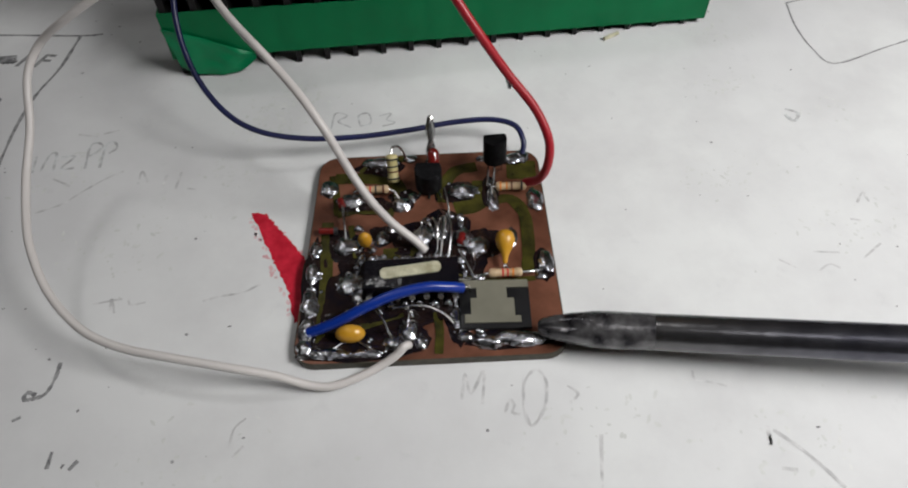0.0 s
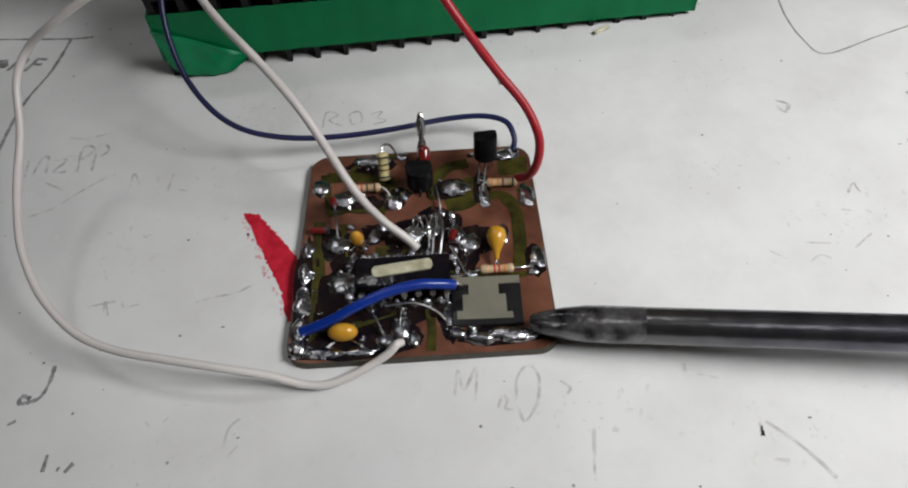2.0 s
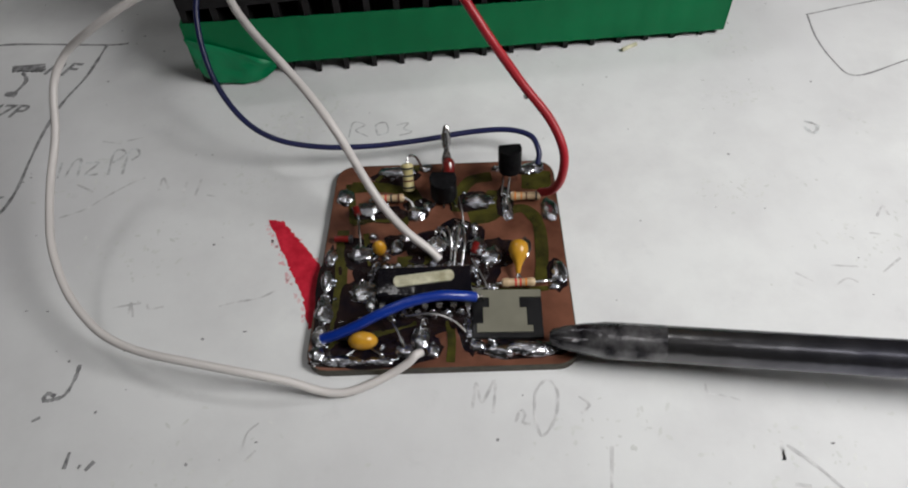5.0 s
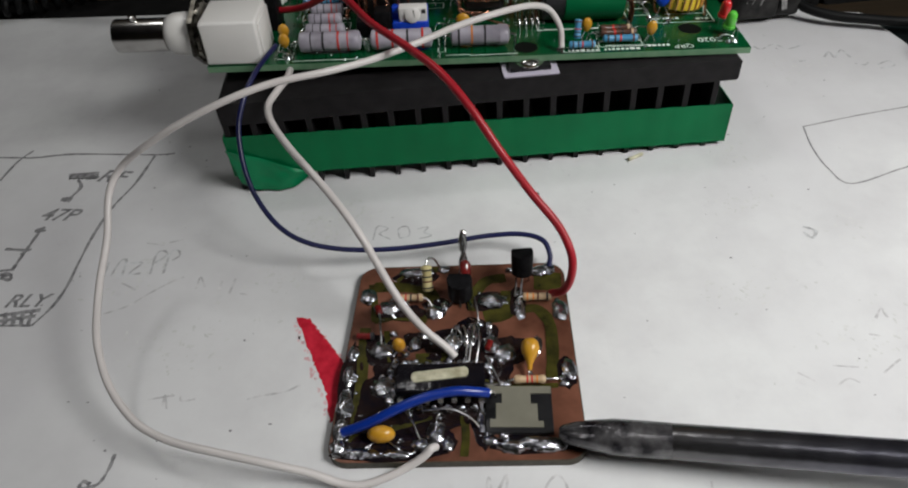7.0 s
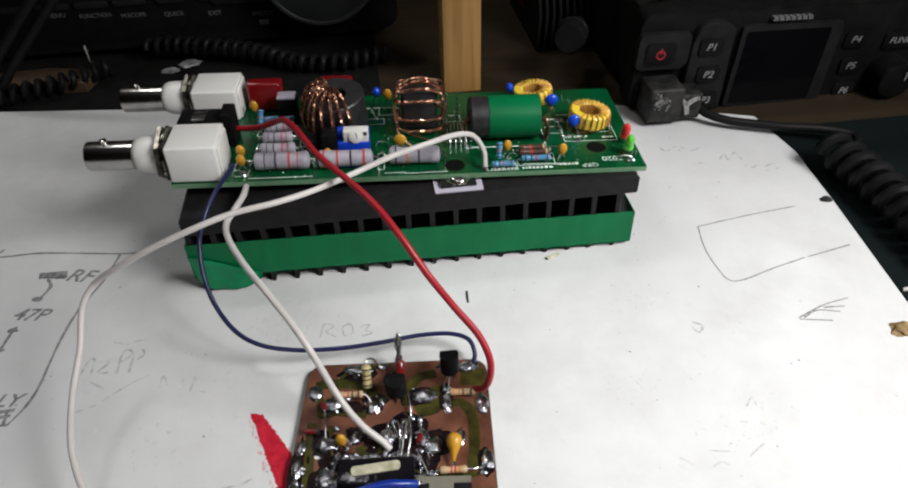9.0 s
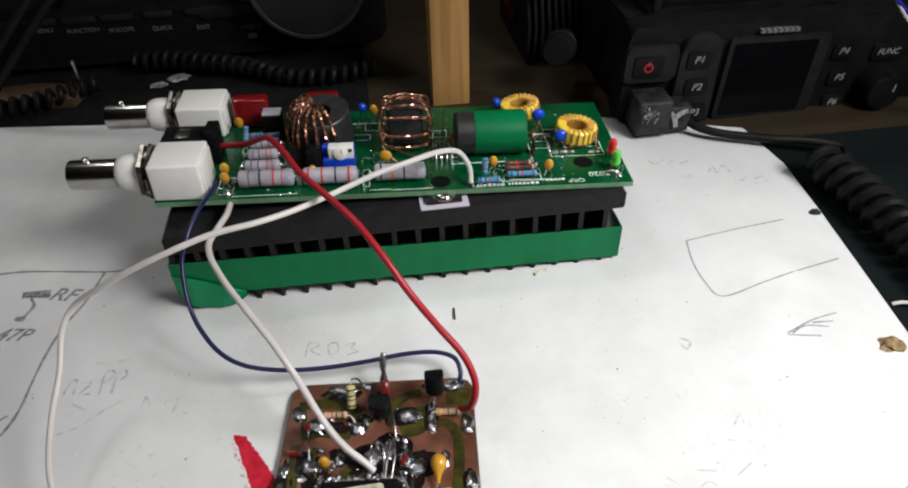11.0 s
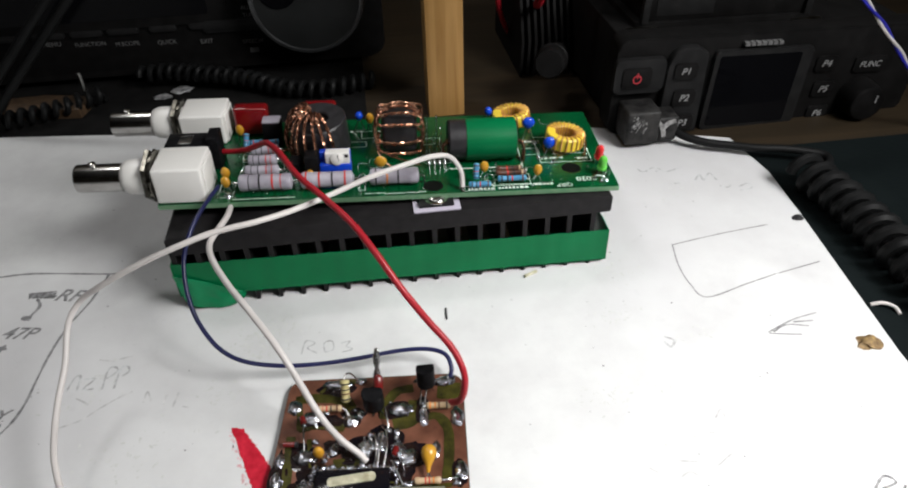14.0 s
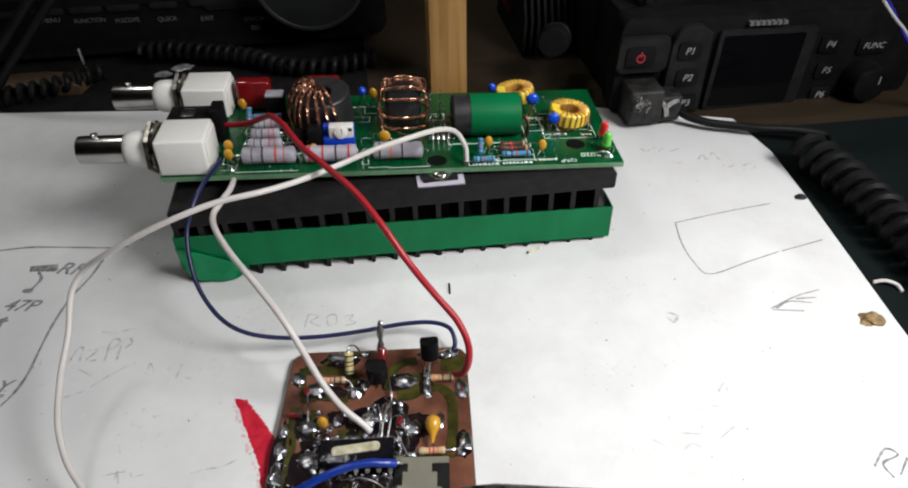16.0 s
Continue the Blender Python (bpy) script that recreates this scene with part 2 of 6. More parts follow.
M_anod = mat("black_anodised", (0.0120, 0.0110, 0.0118), 0.45, colour2=(0.0185, 0.0172, 0.0180), scale=300, spec=0.12)
M_tape = mat("green_tape", (0.0, 0.122, 0.040), 0.40, colour2=(0.0, 0.150, 0.050), scale=60, bump=0.25, bscale=120, spec=0.2)
# same tape as the band, its crinkles' brighter light painted in
M_littape = mat("lit_green_tape", (0.002, 0.165, 0.062), 0.36, colour2=(0.004, 0.20, 0.078), scale=120, bump=0.35, bscale=160, spec=0.3)
M_pcb = mat("green_soldermask", (0.0, 0.050, 0.014), 0.25, colour2=(0.0, 0.080, 0.024), scale=90, bump=0.08, spec=0.6)
M_pcbedge = mat("board_edge", (0.10, 0.22, 0.12), 0.6, colour2=(0.15, 0.27, 0.16), scale=400)
M_silk = mat("white_silkscreen", (0.66, 0.70, 0.66), 0.6)
M_hole = mat("hole_dark", (0.003, 0.004, 0.003), 0.9, spec=0.1)
M_bncwhite = mat("ivory_plastic", (0.74, 0.73, 0.70), 0.35, colour2=(0.78, 0.77, 0.74), scale=80)
M_nickel = mat("nickel", (0.55, 0.54, 0.52), 0.20, 1.0, colour2=(0.42, 0.41, 0.39), scale=300)
# nickel with the shade on the socket nuts put into its colour
M_shadednickel = mat("shaded_nickel", (0.06, 0.056, 0.046), 0.30, 1.0, colour2=(0.26, 0.245, 0.21), scale=500)
M_ferrite = mat("ferrite", (0.015, 0.0145, 0.016), 0.40, colour2=(0.026, 0.025, 0.028), scale=400, bump=0.2)
M_enamel = mat("enamelled_copper", (0.66, 0.36, 0.24), 0.27, 0.92, colour2=(0.20, 0.075, 0.04), scale=350)
M_goldwire = mat("golden_enamelled_wire", (0.78, 0.46, 0.20), 0.3, 0.5, colour2=(0.60, 0.30, 0.10), scale=300)
M_yellowcore = mat("yellow_core", (0.80, 0.58, 0.03), 0.32, colour2=(0.84, 0.64, 0.08), scale=200)
M_redfilm = mat("red_film_capacitor", (0.14, 0.004, 0.006), 0.12, colour2=(0.18, 0.006, 0.008), scale=80, spec=0.6)
M_bluecap = mat("blue_capacitor", (0.006, 0.06, 0.55), 0.25)
M_trimblue = mat("trimmer_blue", (0.006, 0.05, 0.50), 0.3)
M_greyres = mat("grey_resistor", (0.30, 0.28, 0.33), 0.42, colour2=(0.40, 0.38, 0.43), scale=300, bump=0.1)
M_bluersis = mat("blue_resistor", (0.06, 0.24, 0.42), 0.35)
M_brownres = mat("brown_resistor", (0.075, 0.035, 0.022), 0.35)
M_ledred = mat("red_led", (0.55, 0.02, 0.02), 0.15, spec=0.7)
M_ledgreen = mat("green_led", (0.10, 0.50, 0.05), 0.15, spec=0.7)
M_radio = mat("radio_black", (0.0064, 0.0062, 0.0062), 0.5, colour2=(0.0098, 0.0095, 0.0095), scale=200, bump=0.12, bscale=1500, spec=0.06)
M_radio2 = mat("radio_charcoal", (0.0115, 0.0115, 0.0118), 0.42, colour2=(0.017, 0.017, 0.0172), scale=200, bump=0.1, bscale=1500, spec=0.10)
M_knob = mat("knob_grey", (0.011, 0.012, 0.012), 0.38, colour2=(0.017, 0.018, 0.018), scale=60, spec=0.2)
M_rim = mat("polished_rim", (0.05, 0.052, 0.054), 0.22, 0.6, colour2=(0.09, 0.092, 0.095), scale=80)
M_screen = mat("screen_glass", (0.0025, 0.0025, 0.0032), 0.10, spec=0.10)
M_print = mat("white_print", (0.30, 0.30, 0.30), 0.5)
M_dimprint = mat("grey_print", (0.13, 0.13, 0.13), 0.5)
M_redprint = mat("red_key", (0.35, 0.01, 0.02), 0.35)
M_cable = mat("black_cable", (0.0050, 0.0052, 0.0054), 0.5, colour2=(0.0085, 0.0088, 0.0090), scale=100, spec=0.13)
M_chrome = mat("chrome_steel", (0.60, 0.60, 0.62), 0.14, 1.0, colour2=(0.5, 0.5, 0.52), scale=300)
M_bluesteel = mat("worn_dark_steel", (0.085, 0.085, 0.105), 0.27, 0.9, colour2=(0.155, 0.155, 0.18), scale=250, bump=0.3, bscale=400)
nt = M_bluesteel.node_tree
surf = nt.nodes["Principled BSDF"]
was = surf.inputs["Base Color"].links[0].from_socket
tc = nt.nodes.new("ShaderNodeTexCoord")
sep = nt.nodes.new("ShaderNodeSeparateXYZ")
nt.links.new(tc.outputs["Object"], sep.inputs[0])
ramp = nt.nodes.new("ShaderNodeMapRange")
for i, v in enumerate((0.020, 0.048, 0.6, 0.0)):
    ramp.inputs[i + 1].default_value = v
nt.links.new(sep.outputs[2], ramp.inputs[0])
mx = nt.nodes.new("ShaderNodeMix")
mx.data_type = "RGBA"
mx.inputs[7].default_value = (0.20, 0.195, 0.185, 1)
nt.links.new(was, mx.inputs[6])
nt.links.new(ramp.outputs[0], mx.inputs[0])
nt.links.new(mx.outputs[2], surf.inputs["Base Color"])
M_blacktip = mat("blackened_tip", (0.010, 0.009, 0.013), 0.2, 0.6, colour2=(0.24, 0.235, 0.24), scale=260, bump=0.4)
M_handle = mat("handle_plastic", (0.30, 0.02, 0.02), 0.35)
M_crumb = mat("brown_crumb", (0.30, 0.20, 0.08), 0.7, colour2=(0.12, 0.07, 0.03), scale=900, bump=0.8, bscale=900)
M_twistblue = mat("twist_blue", (0.02, 0.02, 0.30), 0.4)
M_wirebrown = mat("band_brown", (0.10, 0.03, 0.015), 0.4)
M_bandred = mat("band_red", (0.50, 0.03, 0.02), 0.4)
M_bandblack = mat("band_black", (0.02, 0.02, 0.022), 0.4)
M_bandorange = mat("band_orange", (0.62, 0.20, 0.03), 0.4)

# ---- the room ----
bm = bmesh.new()
box(bm, -1600, -900, -31, 1600, 420, -0.9, bevel=1.0)
tagged(part("desk_top", bm, M_table), "dark brown wooden desk top under paper and radios", "desk", kind="structure")
bm = bmesh.new()
box(bm, -1650, 420, -800, 1650, 440, 2100)
tagged(part("wall_back", bm, M_wall), "dark brown wall behind the radios", "wall", kind="structure")
for nm, x0, y0, x1, y1 in (("wall_left", -1670, -1900, -1650, 440), ("wall_right", 1650, -1900, 1670, 440), ("wall_front", -1670, -1920, 1670, -1900)):
    bm = bmesh.new()
    box(bm, x0, y0, -800, x1, y1, 2100)
    tagged(part(nm, bm, M_wall), "plain brown painted wall of the room", "wall", kind="structure")
bm = bmesh.new()
box(bm, -1670, -1920, 2100, 1670, 440, 2120)
tagged(part("ceiling", bm, M_ceiling), "plain off-white painted ceiling", "ceiling", kind="structure")
bm = bmesh.new()
box(bm, -1670, -1920, -820, 1670, 440, -800)
tagged(part("floor", bm, M_floor), "plain dark wooden floor", "floor", kind="structure")
bm = bmesh.new()
box(bm, 20.6, 106, -0.9, 36.0, 120.4, 2100, bevel=0.5)
tagged(part("post", bm, M_post), "square pine post standing on the desk behind the boards", "post", kind="structure")

for x0, y0, x1, y1, lb in ((100, -500, 700, 58, "black rubber mat beside the paper sheet"), (-700, 60, -6, 330, "black cloth under the large radio")):
    bm = bmesh.new()
    box(bm, x0, y0, -0.9, x1, y1, -0.85 + 0.03, bevel=0.02)
    tagged(part("desk_mat", bm, M_mat if x0 > 0 else M_cloth), lb, "mat")

# ---- paper sheet with pencil notes ----
paper = thing("paper_sheet", mm(0, 0, 0), "large white paper sheet with pencil sketches and smudges", "paper")
bm = bmesh.new()
prism(bm, [(-420, -420), (124, -420), (127, -200), (133.1, -49.4), (139.3, 11.4), (141.5, 40), (138, 66), (82, 85.3), (-20, 101), (-160, 119.6), (-420, 158)], -0.8, 0)
part("sheet", bm, M_paper, paper)
INK = []


def stroke(*pts):
    INK.append(pts)


def pencil(name, material, width=0.35, label=""):
    rng = random.Random(len(name) + len(INK))
    for j, pts in enumerate(INK):
        lift = Vector((0, 0, 0.02 + 0.012 * (j % 10)))
        bm = bmesh.new()
        line = catmull([(x, y, 0) for x, y in pts], 6) if len(pts) > 2 else [Vector((x, y, 0)) for x, y in pts]
        left, right = [], []
        for i, p in enumerate(line):
            d = line[min(i + 1, len(line) - 1)] - line[max(i - 1, 0)]
            s = Vector((-d.y, d.x, 0)).normalized() * width * (0.32 + 0.30 * rng.random())
            left.append(bm.verts.new(p + s + lift))
            right.append(bm.verts.new(p - s + lift))
        for i in range(len(line) - 1):
            bm.faces.new((left[i], right[i], right[i + 1], left[i + 1]))
        part(name, bm, material, paper, label)
    INK.clear()


stroke((-200, 36), (-139.0, 25.9), (-128.4, 24.2), (-116.7, 24.1), (-93.2, 20.1), (-87.0, 19.8))
stroke((-92.6, 19.7), (-95.1, 7.6), (-98.8, -2.2), (-100.7, -11.7), (-101.5, -21.0), (-102.0, -30.7), (-103.4, -36.8), (-106.2, -42.0))
stroke((-134.6, 14.3), (-132.8, 22.7), (-130.0, 27.9))
stroke((-116.4, -40.7), (-106.2, -42.0))
pencil("pencil_frame", M_graphite, 0.8, "long grey pencil line")
for k in range(7):
    stroke((-114.9 + 1.1 * k, 14.6 - 0.35 * k), (-114.3 + 1.2 * k, 12.0 - 0.15 * k), (-113.9 + 1.1 * k, 14.2 - 0.3 * k))
stroke((-115.2, 14.0), (-106.8, 13.8))
stroke((-114.5, 12.9), (-106.2, 11.6))
stroke((-114.8, 13.4), (-106.6, 12.8))
stroke((-112.0, 11.4), (-110.2, 7.7), (-112.0, 2.6))
stroke((-114.0, 2.7), (-111.0, 3.0))
stroke((-113.9, 3.6), (-111.2, 2.0))
pencil("pencil_symbol", M_graphite, 1.0, "scribbled pencil component symbol")
text_part("pencil_word", "RF", 7.4, mm(-102.6, 11.2, 0.03, 0, 0, -14), M_graphite, paper, 0.01, "the letters RF in pencil", slant=0.25, bold=0.12)
text_part("pencil_word", "47P", 6.5, mm(-112.5, -3.6, 0.03, 0, 0, -10), M_graphite, paper, 0.01, "the note 47P in pencil", slant=0.25, bold=0.12)
stroke((-114.6, -7.9), (-116.5, -9.4), (-114.1, -9.3), (-116.6, -9.0))
stroke((-115.5, -9.6), (-116.3, -14.9), (-117.5, -23.4))
stroke((-122.0, -15.1), (-116.5, -16.3), (-115.2, -16.1))
stroke((-120.4, -23.0), (-117.0, -22.9))
stroke((-119.4, -25.5), (-116.6, -26.5), (-117.7, -24.2), (-119.9, -24.3))
stroke((-117.4, -17.8), (-116.1, -16.4))
pencil("pencil_symbol", M_graphite, 0.9, "scribbled pencil component symbol")
text_part("pencil_word", "RLY", 5.6, mm(-110.2, -34.2, 0.03, 0, 0, -6), M_graphite, paper, 0.01, "the letters RLY in pencil", slant=0.25, bold=0.12)
stroke((-116.7, -38.0), (-105.8, -37.4))
stroke((-116.0, -39.8), (-106.3, -39.1))
stroke((-113.7, -37.2), (-112.6, -40.8))
stroke((-111.6, -37.5), (-110.7, -41.0))
stroke((-109.7, -37.4), (-108.7, -41.6))
stroke((-107.5, -38.0), (-107.1, -41.8))
pencil("pencil_hatching", M_graphite, 1.1, "dark hatched pencil box")
stroke((-93.9, -28.6), (-94.1, -23.7))
stroke((-92.3, -28.5), (-91.3, -23.8), (-89.9, -23.5), (-89.6, -28.8))
stroke((-88.6, -24.8), (-85.7, -25.0), (-88.0, -28.3), (-85.2, -28.6))
stroke((-82.9, -29.2), (-82.9, -22.6), (-81.5, -21.4), (-80.1, -22.8), (-81.6, -24.7), (-82.7, -25.4))
stroke((-79.8, -29.4), (-79.4, -22.5), (-77.8, -21.7), (-77.0, -23.7), (-78.5, -25.2))
pencil("pencil_scrawl", M_mid, 0.6, "faint pencil scrawl")
stroke((-90.8, -40.6), (-85.7, -38.8), (-82.3, -36.0), (-77.6, -32.7), (-74.5, -31.2))
stroke((-89.2, -31.1), (-85.1, -34.0))
stroke((-86.2, -18.0), (-81.8, -19.3))
stroke((-80.6, -18.6), (-76.3, -17.9))
stroke((-70.9, -35.6), (-70.5, -31.9), (-68.9, -35.3))
stroke((-65.6, -37.0), (-65.1, -33.8))
stroke((-62.9, -38.3), (-62.1, -33.4))
stroke((-60.5, -38.4), (-58.6, -39.1))
pencil("pencil_scrawl", M_faint, 0.55, "faint half-erased pencil scrawl")
stroke((-71.9, -67.0), (-71.8, -64.5), (-70.9, -67.8))
stroke((-75.1, -65.2), (-69.9, -64.8))
stroke((-68.8, -65.0), (-68.1, -66.4), (-65.5, -66.2))
stroke((-55.1, -67.6), (-52.0, -67.0), (-47.7, -66.7), (-44.6, -65.3))
pencil("pencil_scrawl", M_faint, 0.45, "faint half-erased pencil scrawl")
stroke((-30.1, -24.9), (-28.9, -20.0), (-26.3, -21.2), (-28.4, -22.8), (-25.7, -25.2))
stroke((-23.6, -25.1), (-23.7, -21.6), (-21.5, -21.2), (-21.2, -24.4), (-23.6, -25.1))
stroke((-19.1, -22.4), (-16.4, -22.0), (-17.5, -23.8), (-15.8, -25.2), (-18.7, -25.9))
pencil("pencil_scrawl", M_mid, 0.45, "faint half-erased pencil scrawl")
stroke((-10.8, -93.9), (-9.5, -89.3), (-9.1, -93.1), (-6.3, -89.2), (-7.5, -95.2))
stroke((-4.1, -97.2), (-2.9, -95.1), (-2.4, -96.2), (-2.9, -97.4), (-1.7, -97.9))
stroke((-0.8, -96.5), (0.1, -92.4), (2.5, -90.3), (3.8, -92.9), (2.4, -97.4), (-0.3, -100.1), (-0.8, -96.5))
stroke((7.1, -94.0), (8.5, -95.7), (6.9, -97.1))
pencil("pencil_scrawl", M_faint, 0.5, "faint half-erased pencil scrawl")
stroke((60.1, -73.6), (64.9, -74.6))
stroke((58.7, -78.3), (61.7, -76.9), (63.4, -78.0))
stroke((70.8, -67.1), (72.8, -67.7))
stroke((68.8, -76.5), (73.6, -73.7))
stroke((52.8, -74.4), (55.2, -76.7))
stroke((74.2, -63.3), (76.7, -60.9), (76.7, -63.4))
stroke((28.6, -94.4), (28.5, -96.1), (30.7, -96.9), (33.3, -98.1))
pencil("pencil_dash", M_faint, 0.45, "short pencil dash")
stroke((10.4, -103.1), (8.3, -111.4))
stroke((37.1, -105.6), (36.4, -108.7), (37.0, -107.1))
stroke((37.7, -106.4), (40.6, -109.7), (42.8, -113.1), (44.7, -116.8))
stroke((36.5, -112.5), (38.8, -113.2))
pencil("pencil_dash", M_faint, 0.6, "short pencil dash")
stroke((-78.6, -76.8), (-78.9, -79.7), (-80.0, -82.6), (-82.3, -83.3))
stroke((-82.3, -83.3), (-83.4, -83.1), (-83.0, -81.9), (-81.5, -82.6))
stroke((-84.4, -86.9), (-83.1, -86.3))
stroke((-76.7, -93.2), (-77.0, -96.0))
stroke((-74.8, -95.8), (-74.4, -96.0))
stroke((-73.5, -96.7), (-72.3, -95.3))
pencil("pencil_dash", M_graphite, 0.7, "dark pencil dash")
stroke((-48.7, -96.3), (-48.0, -93.5), (-46.2, -92.0))
stroke((-48.2, -98.3), (-46.4, -96.7))
pencil("pencil_dash", M_faint, 0.4, "faint pencil dash")
stroke((89.4, 4.5), (106.7, 7.4), (125.3, 9.7))
stroke((89.7, 4.4), (87.8, -5.2), (87.8, -14.4), (90.5, -21.0), (104.8, -17.3), (115.8, -14.4))
stroke((116.8, -14.3), (132.2, -11.1))
pencil("pencil_loop", M_graphite, 0.45, "open pencil loop")
stroke((101.5, -37.5), (110.8, -33.9), (118.9, -32.3))
stroke((101.6, -38.0), (110.2, -39.8))
stroke((110.4, -34.8), (116.4, -35.2))
stroke((103, -37.6), (108, -35.6), (114, -37.0))
pencil("pencil_arrow", M_graphite, 0.5, "sketched pencil arrowhead")
stroke((93.8, 50.5), (95.6, 47.9), (100.6, 50.3), (103.8, 46.8), (109.5, 48.3))
stroke((103.9, 38.4), (106.3, 38.8))
stroke((112.1, 39.2), (115.3, 42.5), (115.3, 38.7), (119.4, 43.0), (120.1, 38.0))
stroke((119.6, 34.4), (121.9, 33.0), (123.8, 34.2))
stroke((125.9, 32.5), (130.0, 34.1), (130.3, 31.1), (125.5, 30.4))
stroke((71.9, -34.5), (74.1, -36.3), (72.3, -38.6), (71.2, -36.3))
pencil("pencil_scrawl", M_mid, 0.7, "small soft pencil scrawl")
stroke((100.2, -88.7), (105.3, -84.8), (107.3, -86.7), (102.6, -88.3), (102.9, -92.1))
stroke((104.7, -91.6), (109.0, -87.7))
pencil("pencil_scrawl", M_graphite, 0.6, "pencil scrawl")
bm = bmesh.new()
rng = random.Random(5)
for i in range(150):
    x, y = rng.uniform(-115, 120), rng.uniform(-115, 90)
    r = rng.choice((0.12, 0.15, 0.2, 0.32))
    a0 = rng.random() * 6
    el = rng.uniform(0.8, 2.6) if r < 0.3 else 1
    bm.faces.new([bm.verts.new((x + r * el * math.cos(a0 + k * 1.05) * rng.uniform(0.7, 1.2), y + r * math.sin(a0 + k * 1.05) * rng.uniform(0.7, 1.2), 0.025)) for k in range(6)])
part("specks", bm, M_graphite, paper, "scattered dark specks of pencil dust", kind="stuff")
# smeared graphite patches
rng = random.Random(17)
for cx, cy, sx, sy, n in ((-38, -14, 9, 6, 150), (-44, -22, 6, 5, 70), (52, -52, 9, 5, 40), (60, -24, 8, 4, 40), (-52, -34, 8, 4, 45), (-70, -52, 12, 7, 60), (-88, -30, 10, 8, 60), (72, -68, 12, 7, 55), (96, 36, 16, 8, 55), (66, -2, 6, 8, 40), (40, -108, 12, 6, 40), (-60, -100, 20, 8, 45), (10, -100, 12, 5, 35), (82, -36, 5, 5, 25)):
    bm = bmesh.new()
    for i in range(n):
        x, y = rng.gauss(cx, sx * 0.6), rng.gauss(cy, sy * 0.6)
        r, el, a0 = rng.uniform(0.14, 0.42), rng.uniform(1.0, 2.6), rng.uniform(0, math.pi)
        ring = []
        for k in range(7):
            p, q = r * el * math.cos(k * math.tau / 7) * rng.uniform(0.6, 1.2), r * math.sin(k * math.tau / 7) * rng.uniform(0.6, 1.2)
            ring.append(bm.verts.new((x + p * math.cos(a0) - q * math.sin(a0), y + p * math.sin(a0) + q * math.cos(a0), 0.012 + 0.00002 * i)))
        bm.faces.new(ring)
    part("graphite_smudge", bm, M_smear, paper, "soft grey smear of rubbed graphite", kind="stuff")
for x, y, r in ((-112.7, 2.8, 1.35), (-115.5, -9.0, 1.3), (-118.4, -24.6, 1.2)):
    bm = bmesh.new()
    bm.faces.new([bm.verts.new((x + r * rng.uniform(0.75, 1.2) * math.cos(k * math.tau / 12), y + 0.75 * r * rng.uniform(0.75, 1.2) * math.sin(k * math.tau / 12), 0.15)) for k in range(12)])
    part("pencil_dot", bm, M_graphite, paper, "rubbed-in dark pencil dot")
# red triangle painted on the sheet
bm = bmesh.new()
wedge = ([(-46.8, -47.2), (-43.7, -48.3), (-42.0, -51.4), (-39.9, -54.4), (-38.0, -57.6), (-36.4, -60.3), (-35.4, -63.8), (-35.0, -68), (-34.8, -75), (-38.4, -74.8), (-39.3, -68.0), (-41.7, -61.6), (-43.1, -58), (-44.4, -54.8)])
edge = []
for (ax, ay), (cx, cy) in zip(wedge, wedge[1:] + wedge[:1]):
    for k in range(8):
        q = k / 8
        x, y = ax + (cx - ax) * q, ay + (cy - ay) * q
        edge.append((x + 0.45 * noise.noise((x * 1.9, y * 1.9, 2)) + rng.uniform(-0.12, 0.12), y + 0.45 * noise.noise((x * 1.9, y * 1.9, 8)) + rng.uniform(-0.12, 0.12)))
prism(bm, edge, 0.02, 0.05)
part("red_mark", bm, M_redmark, paper, "red marker wedge coloured on the paper")
bm = bmesh.new()
for i in range(70):
    t = rng.random()
    x = -47.3 + 11.5 * t + (rng.uniform(-1.6, -0.2) if i % 2 else rng.uniform(1.2, 3.4) * (0.5 + 0.5 * t))
    y = -46.8 - 17 * t + rng.uniform(-1.5, 1.5)
    if i % 2:
        x, y = -47.6 + 8.5 * t + rng.uniform(-0.5, 0.5), -47.5 - 25 * t + rng.uniform(-1, 1)
    r = rng.uniform(0.1, 0.45)
    bm.faces.new([bm.verts.new((x + r * math.cos(k * 1.05) * rng.uniform(0.6, 1.4), y + r * math.sin(k * 1.05) * rng.uniform(0.8, 2.0), 0.015)) for k in range(6)])
part("red_fringe", bm, M_pink, paper, "ragged pale red edge of the marker", kind="stuff")

# ---- heatsink ----
sink = thing("heatsink", mm(0, 0, 0), "black finned heatsink with green tape across its front", "heatsink")
bm = bmesh.new()
prism(bm, [(-64.6, 20.0), (64.6, 20.0), (65, 20.6), (65, 25.2), (64.2, 26), (-64.2, 26), (-65, 25.2), (-65, 20.6)], -40, 0, m=pose(0, 0, 0, 90, 0, 0))
part("base_plate", bm, M_anod, sink)
fin = None
